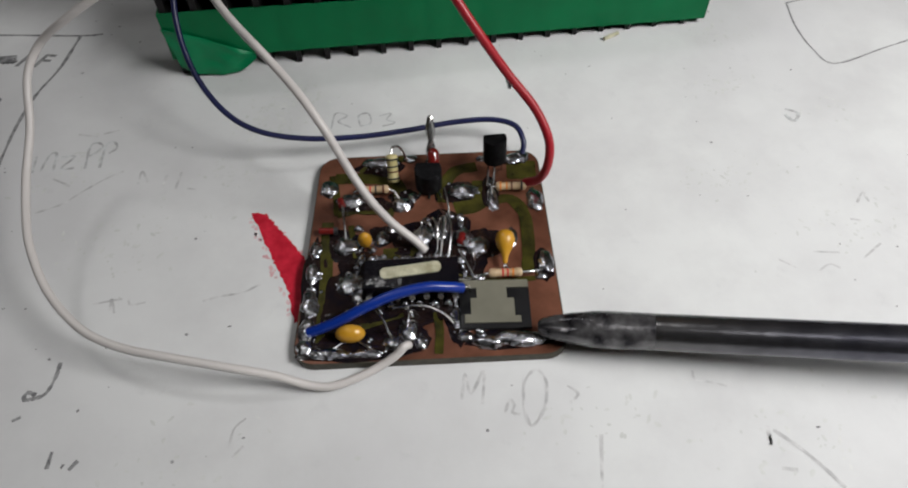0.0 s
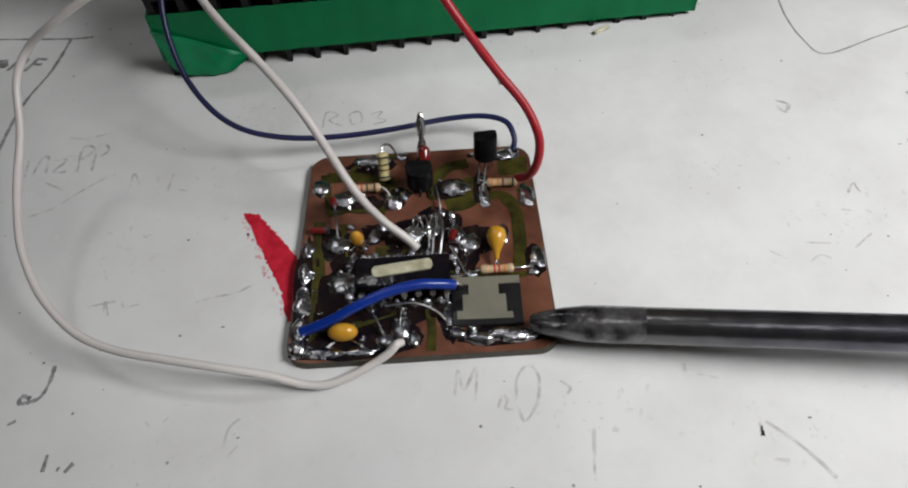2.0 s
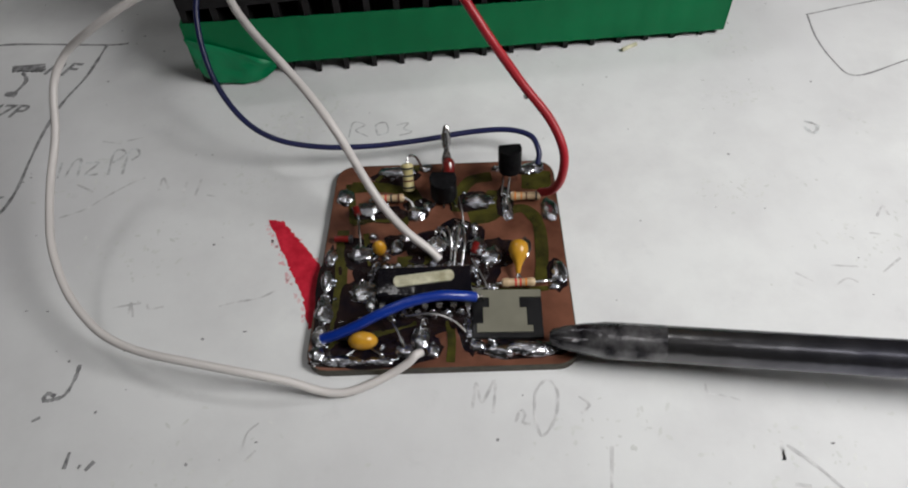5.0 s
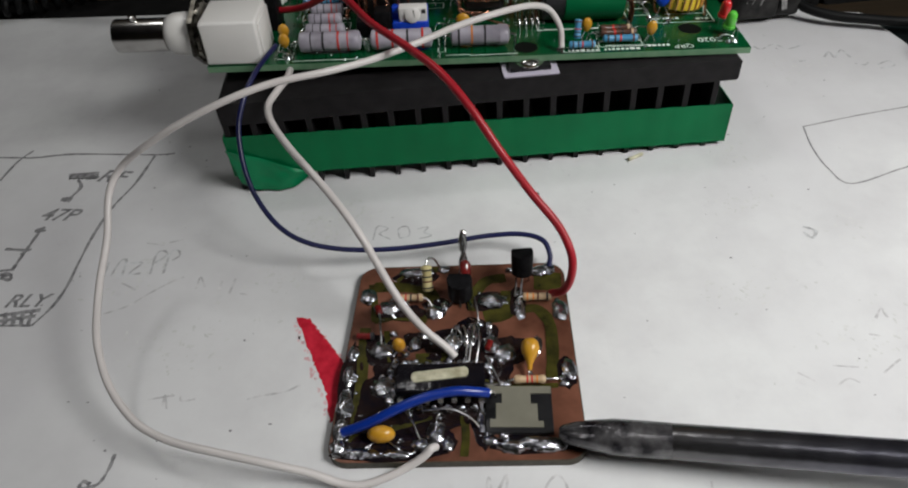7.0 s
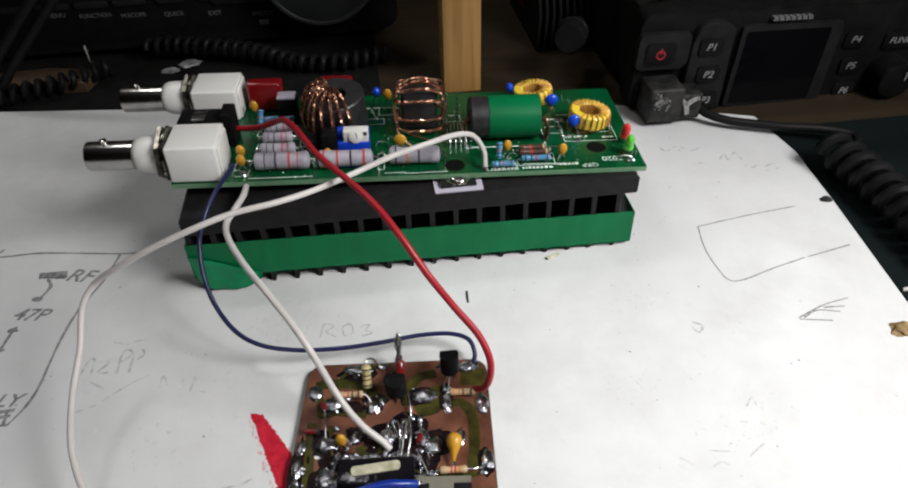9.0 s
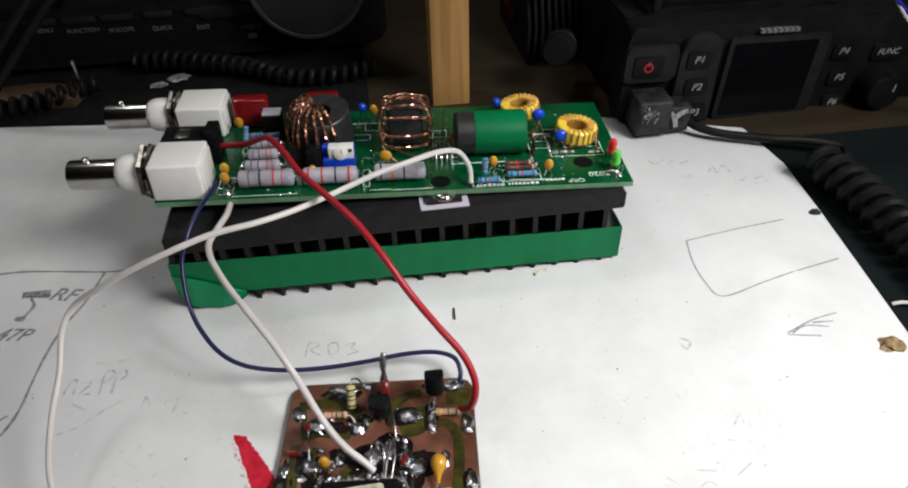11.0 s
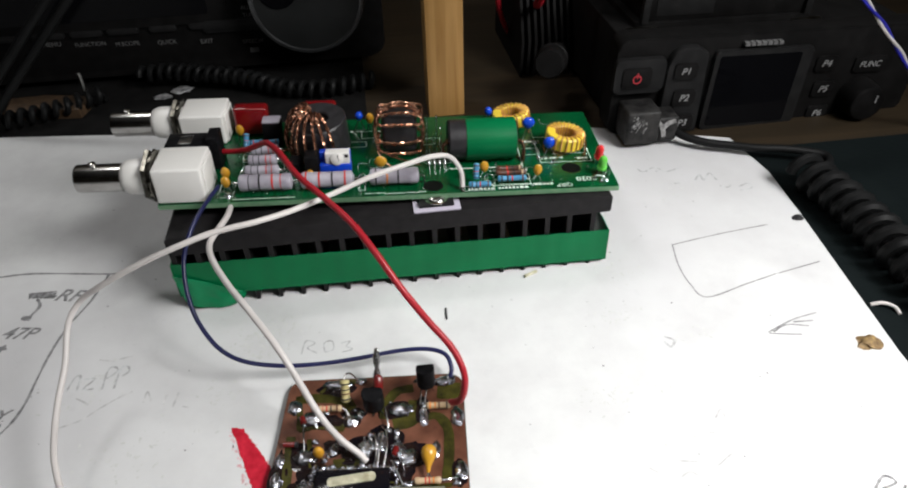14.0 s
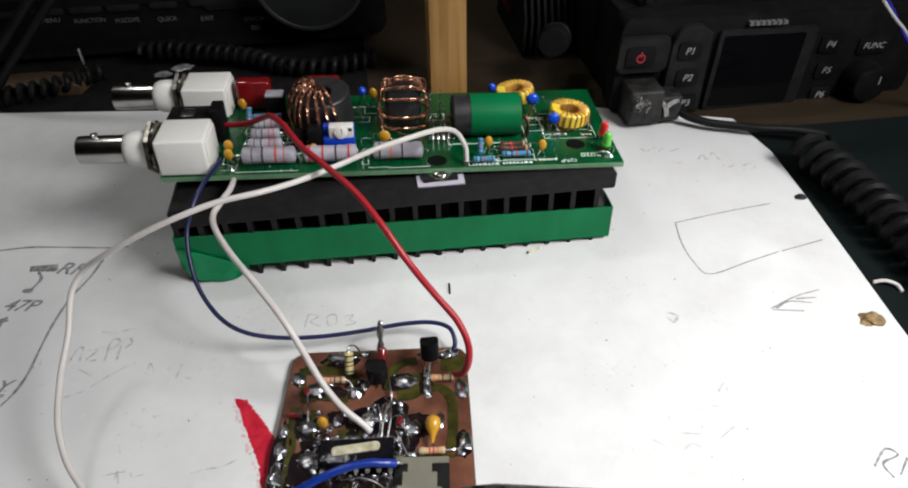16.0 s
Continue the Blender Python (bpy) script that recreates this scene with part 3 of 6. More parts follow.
for i in range(19):
    x = -64.2 + i * 6.86 + (1.4 if i == 18 else 0) * 0.4
    if fin is None:
        bm = bmesh.new()
        prism(bm, [(-0.75, 20.1), (-0.62, 0.2), (-0.3, 0), (0.3, 0), (0.62, 0.2), (0.75, 20.1)], -39.6, -0.15, m=pose(0, 0, 0, 90, 0, 0))
        fin = part("fin", bm, M_anod, sink, at=mm(x, 0, 0))
    else:
        f = fin.copy()
        scene.collection.objects.link(f)
        f.matrix_basis = mm(x, 0, 0)
bm = bmesh.new()
nx = 60
grid = []
for i in range(nx + 1):
    x = -65.3 + 130.4 * i / nx
    top = 16.9 - 3.9 * i / nx
    bot = 4.6 - 3.2 * i / nx
    sag = -0.30 * abs(math.sin((x + 64.2) / 6.86 * math.pi))
    col = []
    for k in range(6):
        z = top + (bot - top) * k / 5
        col.append(bm.verts.new((x, -0.25 - sag + 0.0 * z, z)))
    grid.append(col)
for a, b in zip(grid, grid[1:]):
    for k in range(5):
        bm.faces.new((a[k], a[k + 1], b[k + 1], b[k]))
r = bmesh.ops.extrude_face_region(bm, geom=bm.faces[:])
bmesh.ops.translate(bm, vec=(0, -0.2, 0), verts=[v for v in r["geom"] if isinstance(v, bmesh.types.BMVert)])
box(bm, -65.7, -0.4, 4.6, -65.2, 22, 16.8, bevel=0.1)
box(bm, 65.05, -0.4, 1.4, 65.35, 12, 12.9, bevel=0.1)
part("tape_band", bm, M_tape, sink, "smooth green adhesive tape band")
# crumpled loose end of the tape
bm = bmesh.new()
grid = []
for i in range(25):
    col = []
    u = i / 24
    top = 13.3 - 8.9 * u ** 1.15
    bot = 2.6 - 2.0 * min(1, u / 0.32) if u < 0.7 else 0.6 + 3.3 * ((u - 0.7) / 0.3) ** 1.3
    for k in range(11):
        v = k / 10
        x = -65.9 + u * 19.4 + 1.6 * v * (1 - u)
        z = top + (bot - top) * v
        fold = abs(((u * 2.3 + v * 0.8) % 1.0) - 0.5)
        y = -0.75 - 1.5 * u * v * (1.2 - u) * 2 - 1.3 * fold * (0.3 + v) * min(1, u * 6) - 0.5 * noise.noise((u * 5.5, v * 4.5, 1.7))
        col.append(bm.verts.new((x, min(y, -0.55), max(z, 0.3))))
    grid.append(col)
for a, b in zip(grid, grid[1:]):
    for k in range(10):
        bm.faces.new((a[k], a[k + 1], b[k + 1], b[k]))
r = bmesh.ops.extrude_face_region(bm, geom=bm.faces[:])
bmesh.ops.translate(bm, vec=(0, -0.15, 0), verts=[v for v in r["geom"] if isinstance(v, bmesh.types.BMVert)])
part("tape_end", bm, M_littape, sink, "crumpled loose end of the green tape")
bm = bmesh.new()
prism(bm, rounded(5.6, 0.4, 19.4, 14, 0.5), 26.02, 26.35)
pad = part("insulating_pad", bm, mat("mica_pad", (0.50, 0.47, 0.56), 0.4), sink, "pale mauve insulating pad under a bolted transistor")
bm = bmesh.new()
box(bm, 7.4, 2.2, 26.36, 17.6, 14, 27.4, bevel=0.15)
part("transistor_tab", bm, M_darkplate, pad, "dark metal transistor tab")
bm = bmesh.new()
lathe(bm, [(0.01, 28.5), (1.6, 28.4), (2.4, 28.1), (2.7, 27.8), (2.7, 27.4)], 24, m=Matrix.Translation((12.6, 5.4, 0)))
lathe(bm, [(3.6, 27.41), (3.6, 27.6), (2.0, 27.65)], 24, m=Matrix.Translation((12.6, 5.4, 0)))
part("screw", bm, M_nickel, pad, "round-headed steel screw")

# ---- homemade circuit board ----
board = thing("circuit_board", mm(-11, -61.8, 0, 0, 0, -5.5), "square homemade copper circuit board crowded with soldered parts", "circuit board")
bm = bmesh.new()


def slab(x0, y0, x1, y1, r):
    """Rounded square, cut a little narrower along its far end."""
    return [(x + 1.7 * (y + 25.2) / 49 * max(0, -x) / 25, y) for x, y in rounded(x0, y0, x1, y1, r, 6)]


prism(bm, slab(-25.3, -25.2, 22.1, 23.9, 3.8), 0.0, 1.7, bevel=0.15)
part("laminate", bm, M_edge, board, "dull olive-grey laminate edge")
bm = bmesh.new()
prism(bm, slab(-25.1, -25.0, 21.9, 23.7, 3.7), 1.70, 1.78)
part("copper_sheet", bm, M_copper_sheet, board, "tarnished brown copper surface")


def channel(pts, w):
    bm = bmesh.new()
    line = catmull([(x, y, 0) for x, y in pts], 5) if len(pts) > 2 else [Vector((x, y, 0)) for x, y in pts]
    lo, hi = [], []
    for i, p in enumerate(line):
        d = line[min(i + 1, len(line) - 1)] - line[max(i - 1, 0)]
        s = Vector((-d.y, d.x, 0)).normalized() * w * (0.5 + 0.12 * noise.noise((p.x * 0.5, p.y * 0.5, 3)))
        lo.append(bm.verts.new(p + s + Vector((0, 0, 1.79))))
        hi.append(bm.verts.new(p - s + Vector((0, 0, 1.93))))
    for i in range(len(line) - 1):
        bm.faces.new((lo[i], hi[i], hi[i + 1], lo[i + 1]))
    return part("etched_channel", bm, M_laminate, board, "olive laminate strip where the copper is cut away")


channel([(-21.0, 6.0), (-20.8, 0), (-20.4, -8.9), (-20.4, -16), (-20.2, -21)], 2.4)
channel([(11.5, 9.8), (15.1, 10.2), (17.5, 6.5), (17.7, 0.2), (17.0, -7.9)], 2.5)
channel([(-20.7, 18.5), (-19.8, 13), (-19.2, 7.6)], 1.5)
channel([(-20.2, 17.6), (-14, 17.4), (-7.7, 15.6), (-6.2, 9)], 3.0)
channel([(-19.5, 8.2), (-14, 9.2), (-8, 8.0)], 2.6)
channel([(-0.2, -15.8), (0.1, -20), (-0.2, -24.2)], 1.5)
channel([(-14.6, -17.6), (-11, -16.6), (-6.5, -15.0)], 3.0)
channel([(9.0, 19.5), (4.5, 18.4), (2.0, 14), (1.8, 10)], 2.6)
channel([(15.2, 18.2), (18.6, 18.0), (21.2, 17.8)], 5.4)
channel([(-4.5, 22.6), (-11, 22.3), (-15, 19)], 1.6)
channel([(9.4, 15.5), (9.0, 9.5), (4, 8.0)], 3.4)
channel([(4.0, -7.6), (10, -9.6), (18, -9.4)], 1.2)
channel([(-16.5, 5.0), (-15.0, -3.0)], 1.2)
channel([(-10.0, -2.6), (-6.0, -2.2), (-4.4, -0.4)], 3.2)


def solder(x, y, rx, ry, h=None, seed=0, material=None, name="solder_joint", z=1.72):
    bm = bmesh.new()
    r = bmesh.ops.create_icosphere(bm, subdivisions=3, radius=1)
    h = h if h is not None else 0.36 * min(rx, ry) + 0.22
    for v in bm.verts:
        c = v.co.copy()
        k = 1 + 0.30 * noise.noise(c * 1.6 + Vector((seed, x, y))) + 0.16 * noise.noise(c * 4.1 + Vector((x, seed, y))) + 0.08 * noise.noise(c * 8.3 + Vector((y, x, seed)))
        v.co = Vector((c.x * rx * k, c.y * ry * k, max(c.z, -0.05) * h * (0.75 + 0.5 * k)))
    bmesh.ops.translate(bm, vec=(x, y, z), verts=bm.verts)
    return part(name, bm, material or M_solder, board)


FLUX = [(-4.5, -12.5, 10.5, 5.2), (6.0, -5.5, 3.4, 4.4), (-14.5, -5.5, 4.2, 3.4), (-14.0, 9.8, 6.0, 2.2), (4.6, 12.6, 5.0, 2.8), (11.2, 12.0, 1.9, 4.2), (-10.8, 20.6, 5.2, 2.6), (20.0, -6.4, 2.0, 3.6), (-17.5, -17.5, 5.0, 2.6), (-12.5, -19.6, 4.5, 2.4), (-18.5, 1.0, 2.6, 3.0), (-20.5, -21.5, 3.2, 2.4), (-8, -16.5, 9.5, 2.4), (-22.4, -10.5, 1.9, 8), (-22, -20, 2.2, 3.6), (-14, -23.4, 10, 1.6), (-23.2, -11, 1.8, 12), (-9.5, -18.6, 6, 2.8), (-4.5, -10, 11, 6.2), (1.5, 1, 5, 7), (3.6, -16.5, 2.4, 5.6), (12, -22.4, 7.6, 1.5),
        (-18.5, -12, 3, 5), (-6, 12, 3.1, 1.9), (-1, 18, 1.9, 3.1), (9, -0.5, 4, 3.6), (-21.2, 14.2, 1.2, 2.1), (-4, -3, 5, 2.6), (16.6, 21, 2.6, 1.5), (0.6, 5.6, 2.1, 1.7), (-21.8, -4.5, 1.5, 5.6), (-21.6, -15.5, 1.7, 5.6),
        (-10, 2.2, 2.8, 2.6), (-11, 20.5, 3.2, 2), (-16, 10.5, 2.7, 1.6), (-6, 10, 1.9, 1.9), (6, 12, 2.5, 2), (-2, 1.5, 6.5, 4), (-17, -0.5, 3.4, 3.8), (-16, -10, 3.6, 4.2), (-4.5, -15, 8, 2.6), (-6, -20.5, 4, 3.4),
        (8, -1.5, 4, 3.2), (-18, -22, 4.5, 2), (11, -21.8, 6.2, 1.9), (3.4, -18, 1.9, 4.2)]
for i, (x, y, rx, ry) in enumerate(FLUX):
    solder(x, y, rx, ry, 0.10, i, M_flux, "flux_stain", 1.78)
for i, q in enumerate([(-21.3, 14.7, 1.7, 2.3), (-11.2, 21.6, 3.7, 1.5), (-4.7, 22.4, 1.5, 1.2), (-16.7, 11.3, 3.0, 1.7), (-6.6, 9.8, 1.9, 2.0), (-4.3, 11.5, 0.9, 1.4), (6.2, 12.6, 3.0, 2.2),
                       (11.7, 10.5, 1.2, 3.1), (16.6, 21.4, 2.2, 1.5), (18.6, 22.0, 1.5, 1.9), (20.2, 9.6, 1.7, 3.1), (-17.1, -0.2, 2.4, 2.2, 0.9), (-10.4, 1.4, 1.3, 1.7)]):
    solder(*q, seed=i)
for i, q in enumerate([(-2.4, 1.4, 2.0, 2.6), (1.0, 3.1, 1.6, 2.9), (5.4, 0.7, 1.8, 2.3), (-22.9, -0.8, 1.2, 2.2), (-23.1, -6.2, 1.3, 2.6), (-23.1, -13.0, 1.7, 3.2), (-23.2, -18.4, 1.5, 2.6),
                       (-16.0, -9.2, 2.6, 2.5, 0.9), (-14.3, -12.3, 1.3, 1.3), (-23.2, -22.0, 1.5, 1.8), (-18.8, -23.4, 3.8, 1.2), (-12.4, -23.6, 2.8, 0.9), (-8.0, -21.7, 1.6, 1.4)]):
    solder(*q, seed=i + 20)
for i, q in enumerate([(-5.5, -19.5, 1.6, 2.1), (-3.2, -21.7, 1.2, 1.4), (3.2, -17.3, 1.0, 2.6), (4.6, -21.1, 1.6, 1.1), (13.8, -22.2, 4.8, 1.6, 1.4), (8.6, -22.4, 2.8, 1.3, 1.0),
                       (20.3, -5.7, 1.5, 2.7), (19.2, -8.9, 1.3, 0.9), (7.9, -1.5, 2.4, 2.2), (14.5, 0.3, 1.2, 2.4), (1.9, -4.6, 1.0, 1.9), (7.7, -8.8, 1.3, 0.9), (-8.6, 3.5, 1.1, 1.0)]):
    solder(*q, seed=i + 40)
rng = random.Random(21)
for i in range(150):
    x, y, rx, ry = FLUX[i % len(FLUX)]
    a = rng.random() * math.tau
    k = rng.uniform(0.3, 0.95)
    s = rng.uniform(0.14, 0.55)
    solder(min(21, max(-23.4, x + rx * k * math.cos(a))), min(22.6, max(-23.2, y + ry * k * math.sin(a))), s, s * rng.uniform(0.6, 1.2), s * rng.uniform(0.6, 1.2), i + 100)
for i, (x, y) in enumerate([(-20.6, -23.2), (-23.0, -10.0), (7.2, -20.4), (-10.6, -4.2), (-6.2, -3.9), (4.4, -12.5), (3.0, 6.2), (-1.5, 5.4), (11.4, 14.2), (-13.2, 12.6), (10.0, 21.6), (-0.6, 21.4), (-14.8, 4.0), (-12.2, -1.2)]):
    solder(x, y, 0.95, 0.8, 0.7, i + 60)


def lead(parent, *pts, r=0.26, material=None, name="lead"):
    bm = bmesh.new()
    tube(bm, pts, r, 8, 6)
    return part(name, bm, material or M_tinned, parent)


def resistor(parent, a, b, r, body, bands, bulge=1.08, width=0.03, name="resistor", label=""):
    """A dog-bone bodied resistor from a to b with colour bands."""
    a, b = Vector(a), Vector(b)
    d = b - a
    n = d.length
    m = Matrix.Translation(a) @ d.to_track_quat("Z", "Y").to_matrix().to_4x4()
    bm = bmesh.new()
    lathe(bm, [(r * 0.35, 0), (r * 0.9, n * 0.03), (r * bulge, n * 0.08), (r * bulge * 0.98, n * 0.17), (r * 0.93, n * 0.22), (r * 0.93, n * 0.78), (r * bulge * 0.98, n * 0.83), (r * bulge, n * 0.92), (r * 0.9, n * 0.97), (r * 0.35, n)], 18, m=m)
    ob = part(name, bm, body, parent, label)
    for k, c in bands:
        w = width * n
        rr = r * (bulge + 0.01 if k < 0.2 or k > 0.8 else 0.94) + 0.03
        bm = bmesh.new()
        lathe(bm, [(rr * 0.9, n * k - w), (rr, n * k - w * 0.9), (rr, n * k + w * 0.9), (rr * 0.9, n * k + w)], 18, m=m)
        part("colour_band", bm, c, ob)
    return ob


RB = [(0.16, M_bandorange), (0.36, M_bandorange), (0.52, M_wirebrown), (0.84, M_bandblack)]
r1 = resistor(board, (-15.0, 13.0, 3.2), (-9.0, 12.9, 3.3), 0.82, M_beige, [(0.2, M_bandred), (0.38, M_bandred), (0.56, M_bandblack), (0.82, M_wirebrown)], label="small beige banded resistor")
lead(r1, (-15.0, 13.0, 3.2), (-16.0, 12.6, 3.0), (-16.6, 11.8, 2.0))
lead(r1, (-9.0, 12.9, 3.3), (-7.8, 12.2, 3.0), (-6.8, 10.5, 2.2))
r2 = resistor(board, (-8.1, 15.2, 2.7), (-8.3, 18.4, 7.6), 1.15, M_pale, [(0.16, M_bandblack), (0.4, M_wirebrown), (0.58, M_bandblack), (0.84, M_bandblack)], label="upright pale yellow banded resistor")
lead(r2, (-8.3, 18.4, 7.6), (-8.0, 19.6, 8.3), (-6.6, 20.6, 7.2), (-5.4, 21.8, 2.4))
r3 = resistor(board, (12.4, 12.5, 3.2), (18.6, 12.3, 3.3), 0.85, M_beige, RB, label="small beige banded resistor")
lead(r3, (12.4, 12.5, 3.2), (11.6, 12.2, 3.0), (11.6, 11.0, 2.2))
r4 = resistor(board, (9.4, -8.9, 3.3), (15.6, -9.0, 3.4), 0.8, M_beige, [(0.18, M_beige), (0.42, M_bandred), (0.56, M_bandred), (0.72, M_bandorange)], label="small beige banded resistor")
lead(r4, (15.6, -9.0, 3.4), (17.6, -8.8, 3.2), (19.4, -7.8, 2.3))
lead(r4, (9.4, -8.9, 3.3), (8.4, -9.0, 3.0), (7.6, -8.8, 2.2))


def transistor(x, y, z, tilt, turn, legs, r=2.35):
    bm = bmesh.new()
    out = [(r * math.cos(radians(a)), r * math.sin(radians(a))) for a in range(-215, 36, 10)]
    prism(bm, out, -2.7, 2.7, bevel=0.25)
    ob = part("transistor", bm, M_black, board, "black plastic three-legged transistor", at=mm(x, y, z, tilt, 0, turn))
    inv = pose(x, y, z, tilt, 0, turn).inverted()
    for k, foot in enumerate(legs):
        top = Vector(((k - 1) * 1.27, -0.2, -2.5))
        f = inv @ Vector(foot)
        lead(ob, top, top + Vector((0, 0, -1.4)), f, r=0.24, name="leg")
    return ob


transistor(12.5, 17.4, 8.9, -6, 4, [(10.8, 13.6, 2.2), (11.9, 12.2, 2.4), (14.2, 18.4, 1.9)])
transistor(-1.0, 13.8, 5.5, 8, -2, [(-3.0, 12.0, 2.0), (-1.0, 10.8, 2.0), (1.4, 11.4, 2.0)], 2.7)
# diode with its leads twisted together behind the first transistor
bm = bmesh.new()
lathe(bm, [(0.4, 0), (1.25, 0.4), (1.3, 3.2), (0.9, 3.9), (0.4, 4.2)], 16, m=Matrix.Translation((0.1, 18.0, 3.4)) @ pose(0, 0, 0, -40, 0, 0))
dio = part("diode", bm, M_glass, board, "small red glass diode")
for s in (0, math.pi):
    pts = [(-0.3 + 0.52 * math.cos(s + k * 0.62), 21.0 + 0.60 * k + 0.3 * math.sin(s + k * 0.62), 5.2 + 0.66 * k) for k in range(8)]
    lead(dio, (0.2 + 0.6 * math.cos(s), 20.2, 4.4), *pts, r=0.52)
lead(dio, (-0.6, 25.0, 9.7), (-0.3, 25.6, 10.6), (0.2, 25.4, 10.2), r=0.45)


def diode(a, b, r=0.75):
    a, b = Vector(a), Vector(b)
    d = b - a
    bm = bmesh.new()
    lathe(bm, [(0.2, 0), (r, 0.25), (r, d.length - 0.25), (0.2, d.length)], 14, m=Matrix.Translation(a) @ d.to_track_quat("Z", "Y").to_matrix().to_4x4())
    return part("diode", bm, M_glass, board, "small red glass diode")


d1 = diode((-18.8, 10.9, 3.0), (-18.2, 8.9, 3.1))
lead(d1, (-18.2, 8.9, 3.1), (-17.6, 5.0, 3.6), (-17.2, 0.8, 2.4))
d2 = diode((-22.6, 3.2, 2.7), (-19.2, 3.0, 2.8), 0.7)
bm = bmesh.new()
lathe(bm, [(0.78, 0), (0.78, 0.7)], 14, m=pose(-19.6, 3.05, 2.75, 0, 90, 0))
part("cathode_band", bm, M_bandblack, d2)
d3 = diode((4.4, -1.6, 3.2), (5.2, 0.8, 3.2), 0.7)


def bead(x, y, z, rx, ry, rz, legs, label, parent=None, material=None, name="capacitor"):
    bm = bmesh.new()
    bmesh.ops.create_uvsphere(bm, u_segments=20, v_segments=14, radius=1)
    for v in bm.verts:
        k = 1 - 0.22 * max(0, -v.co.z)
        v.co = Vector((x + v.co.x * rx * k, y + v.co.y * ry * k, z + v.co.z * rz))
    ob = part(name, bm, material or M_tantal, parent or board, label)
    for f in legs:
        lead(ob, (x + 0.3 * (1 if f[0] > x else -1), y, z - rz * 0.8), f, r=0.2)
    return ob


AMBER = "amber dipped bead capacitor"
bead(-13.3, -0.6, 4.1, 1.35, 1.1, 2.0, [(-14.6, -1.6, 1.9), (-11.6, 0.6, 1.9)], AMBER)
bm = bmesh.new()
tail, top = Vector((12.6, -7.0, 3.4)), Vector((13.0, -1.4, 6.0))
lathe(bm, [(0.25, 0), (0.5, 0.4), (0.55, 1.2), (0.95, 2.2), (1.6, 3.4), (1.85, 4.6), (1.6, 5.7), (0.95, 6.3), (0.05, 6.5)], 20, m=Matrix.Translation(tail) @ (top - tail).to_track_quat("Z", "Y").to_matrix().to_4x4())
drop = part("capacitor", bm, M_tantal, board, "amber teardrop capacitor leaning on its legs")
lead(drop, tail, (12.2, -7.8, 2.9), (11.6, -8.4, 2.2), r=0.2)
lead(drop, tail, (13.2, -7.9, 3.0), (14.0, -8.4, 2.2), r=0.2)
bead(-15.2, -20.6, 3.7, 2.6, 1.6, 1.9, [(-18.4, -22.4, 1.9), (-11.4, -23.0, 2.0)], "wide amber dipped capacitor lying low")
# solder runs round the chip
rng = random.Random(33)
for i in range(46):
    k = i / 45
    if i % 3 == 0:
        x, y = 4.9 + rng.uniform(-0.7, 0.7), 6.0 - 26.0 * k
    elif i % 3 == 1:
        x, y = -14.4 + rng.uniform(-0.6, 0.5), -3.5 - 12.0 * k
    else:
        x, y = -13.0 + 17.0 * k, -4.2 + rng.uniform(-0.5, 1.2)
    a = rng.uniform(0.35, 0.95)
    solder(x, y, a, a * rng.uniform(0.7, 1.6), a * rng.uniform(0.5, 1.1), i + 300)
# stray bare wire ends and drips
for i in range(16):
    x, y = rng.choice(((3.8, 1.0), (-1.0, 3.0), (5.6, -6.0), (-13.0, 10.5), (-5.5, -19.5))) if i < 12 else (-15.0, -8.0)
    x, y = x + rng.uniform(-2, 2), y + rng.uniform(-2.2, 2.2)
    dx, dy, up = rng.uniform(-2.4, 2.4), rng.uniform(-3.0, 3.0), rng.uniform(0.6, 3.0)
    lead(board, (x, y, 1.9), (x + dx * 0.3, y + dy * 0.3, 2.0 + up), (x + dx * 0.7, y + dy * 0.7, 2.1 + up * 0.9), (x + dx, y + dy, 1.9), r=rng.uniform(0.12, 0.2), name="bare_link")
# integrated circuit
bm = bmesh.new()
box(bm, -13.0, -13.0, 2.7, 3.9, -6.6, 6.0, bevel=0.3)
chip = part("integrated_circuit", bm, M_chip, board, "black chip with a cream strip on its back")
for i in range(7):
    for side in (0, 1):
        x = -12.1 + 2.54 * i
        y0, y1 = (-13.0, -14.4) if side == 0 else (-6.6, -5.3)
        bm = bmesh.new()
        box(bm, x - 0.5, min(y0, y1), 4.0, x + 0.5, max(y0, y1), 4.3)
        box(bm, x - 0.28, y1 - 0.15, 1.8, x + 0.28, y1 + 0.15, 4.2)
        part("pin", bm, M_tinned, chip)
bm = bmesh.new()
ragged = [(x * (1 + 0.02 * noise.noise((x, y, 1))), y * (1 + 0.22 * noise.noise((x * 0.9, y, 6)))) for x, y in rounded(-5.45, -1.15, 5.45, 1.15, 0.9, 8)]
prism(bm, ragged, 6.02, 6.35, bevel=0.12, m=pose(-4.7, -9.4, 0, 0, 0, 6.5))
part("label_strip", bm, M_cream, chip, "speckled cream strip")
for i, x in enumerate((-10.8, -8.3, -5.8, -3.2, -0.7, 1.8)):
    solder(x, -14.6 + 0.2 * (i % 2), 0.9, 0.8, 1.5, i + 80)
# grey plate
bm = bmesh.new()
box(bm, -6.2, -5.1, 1.85, 6.2, 4.9, 2.7, bevel=0.15, m=pose(10.1, -15.0, 0, 0, 0, -1.5))
plate = part("plate_component", bm, M_darkplate, board, "flat dark square component with a grey metal shape on it")
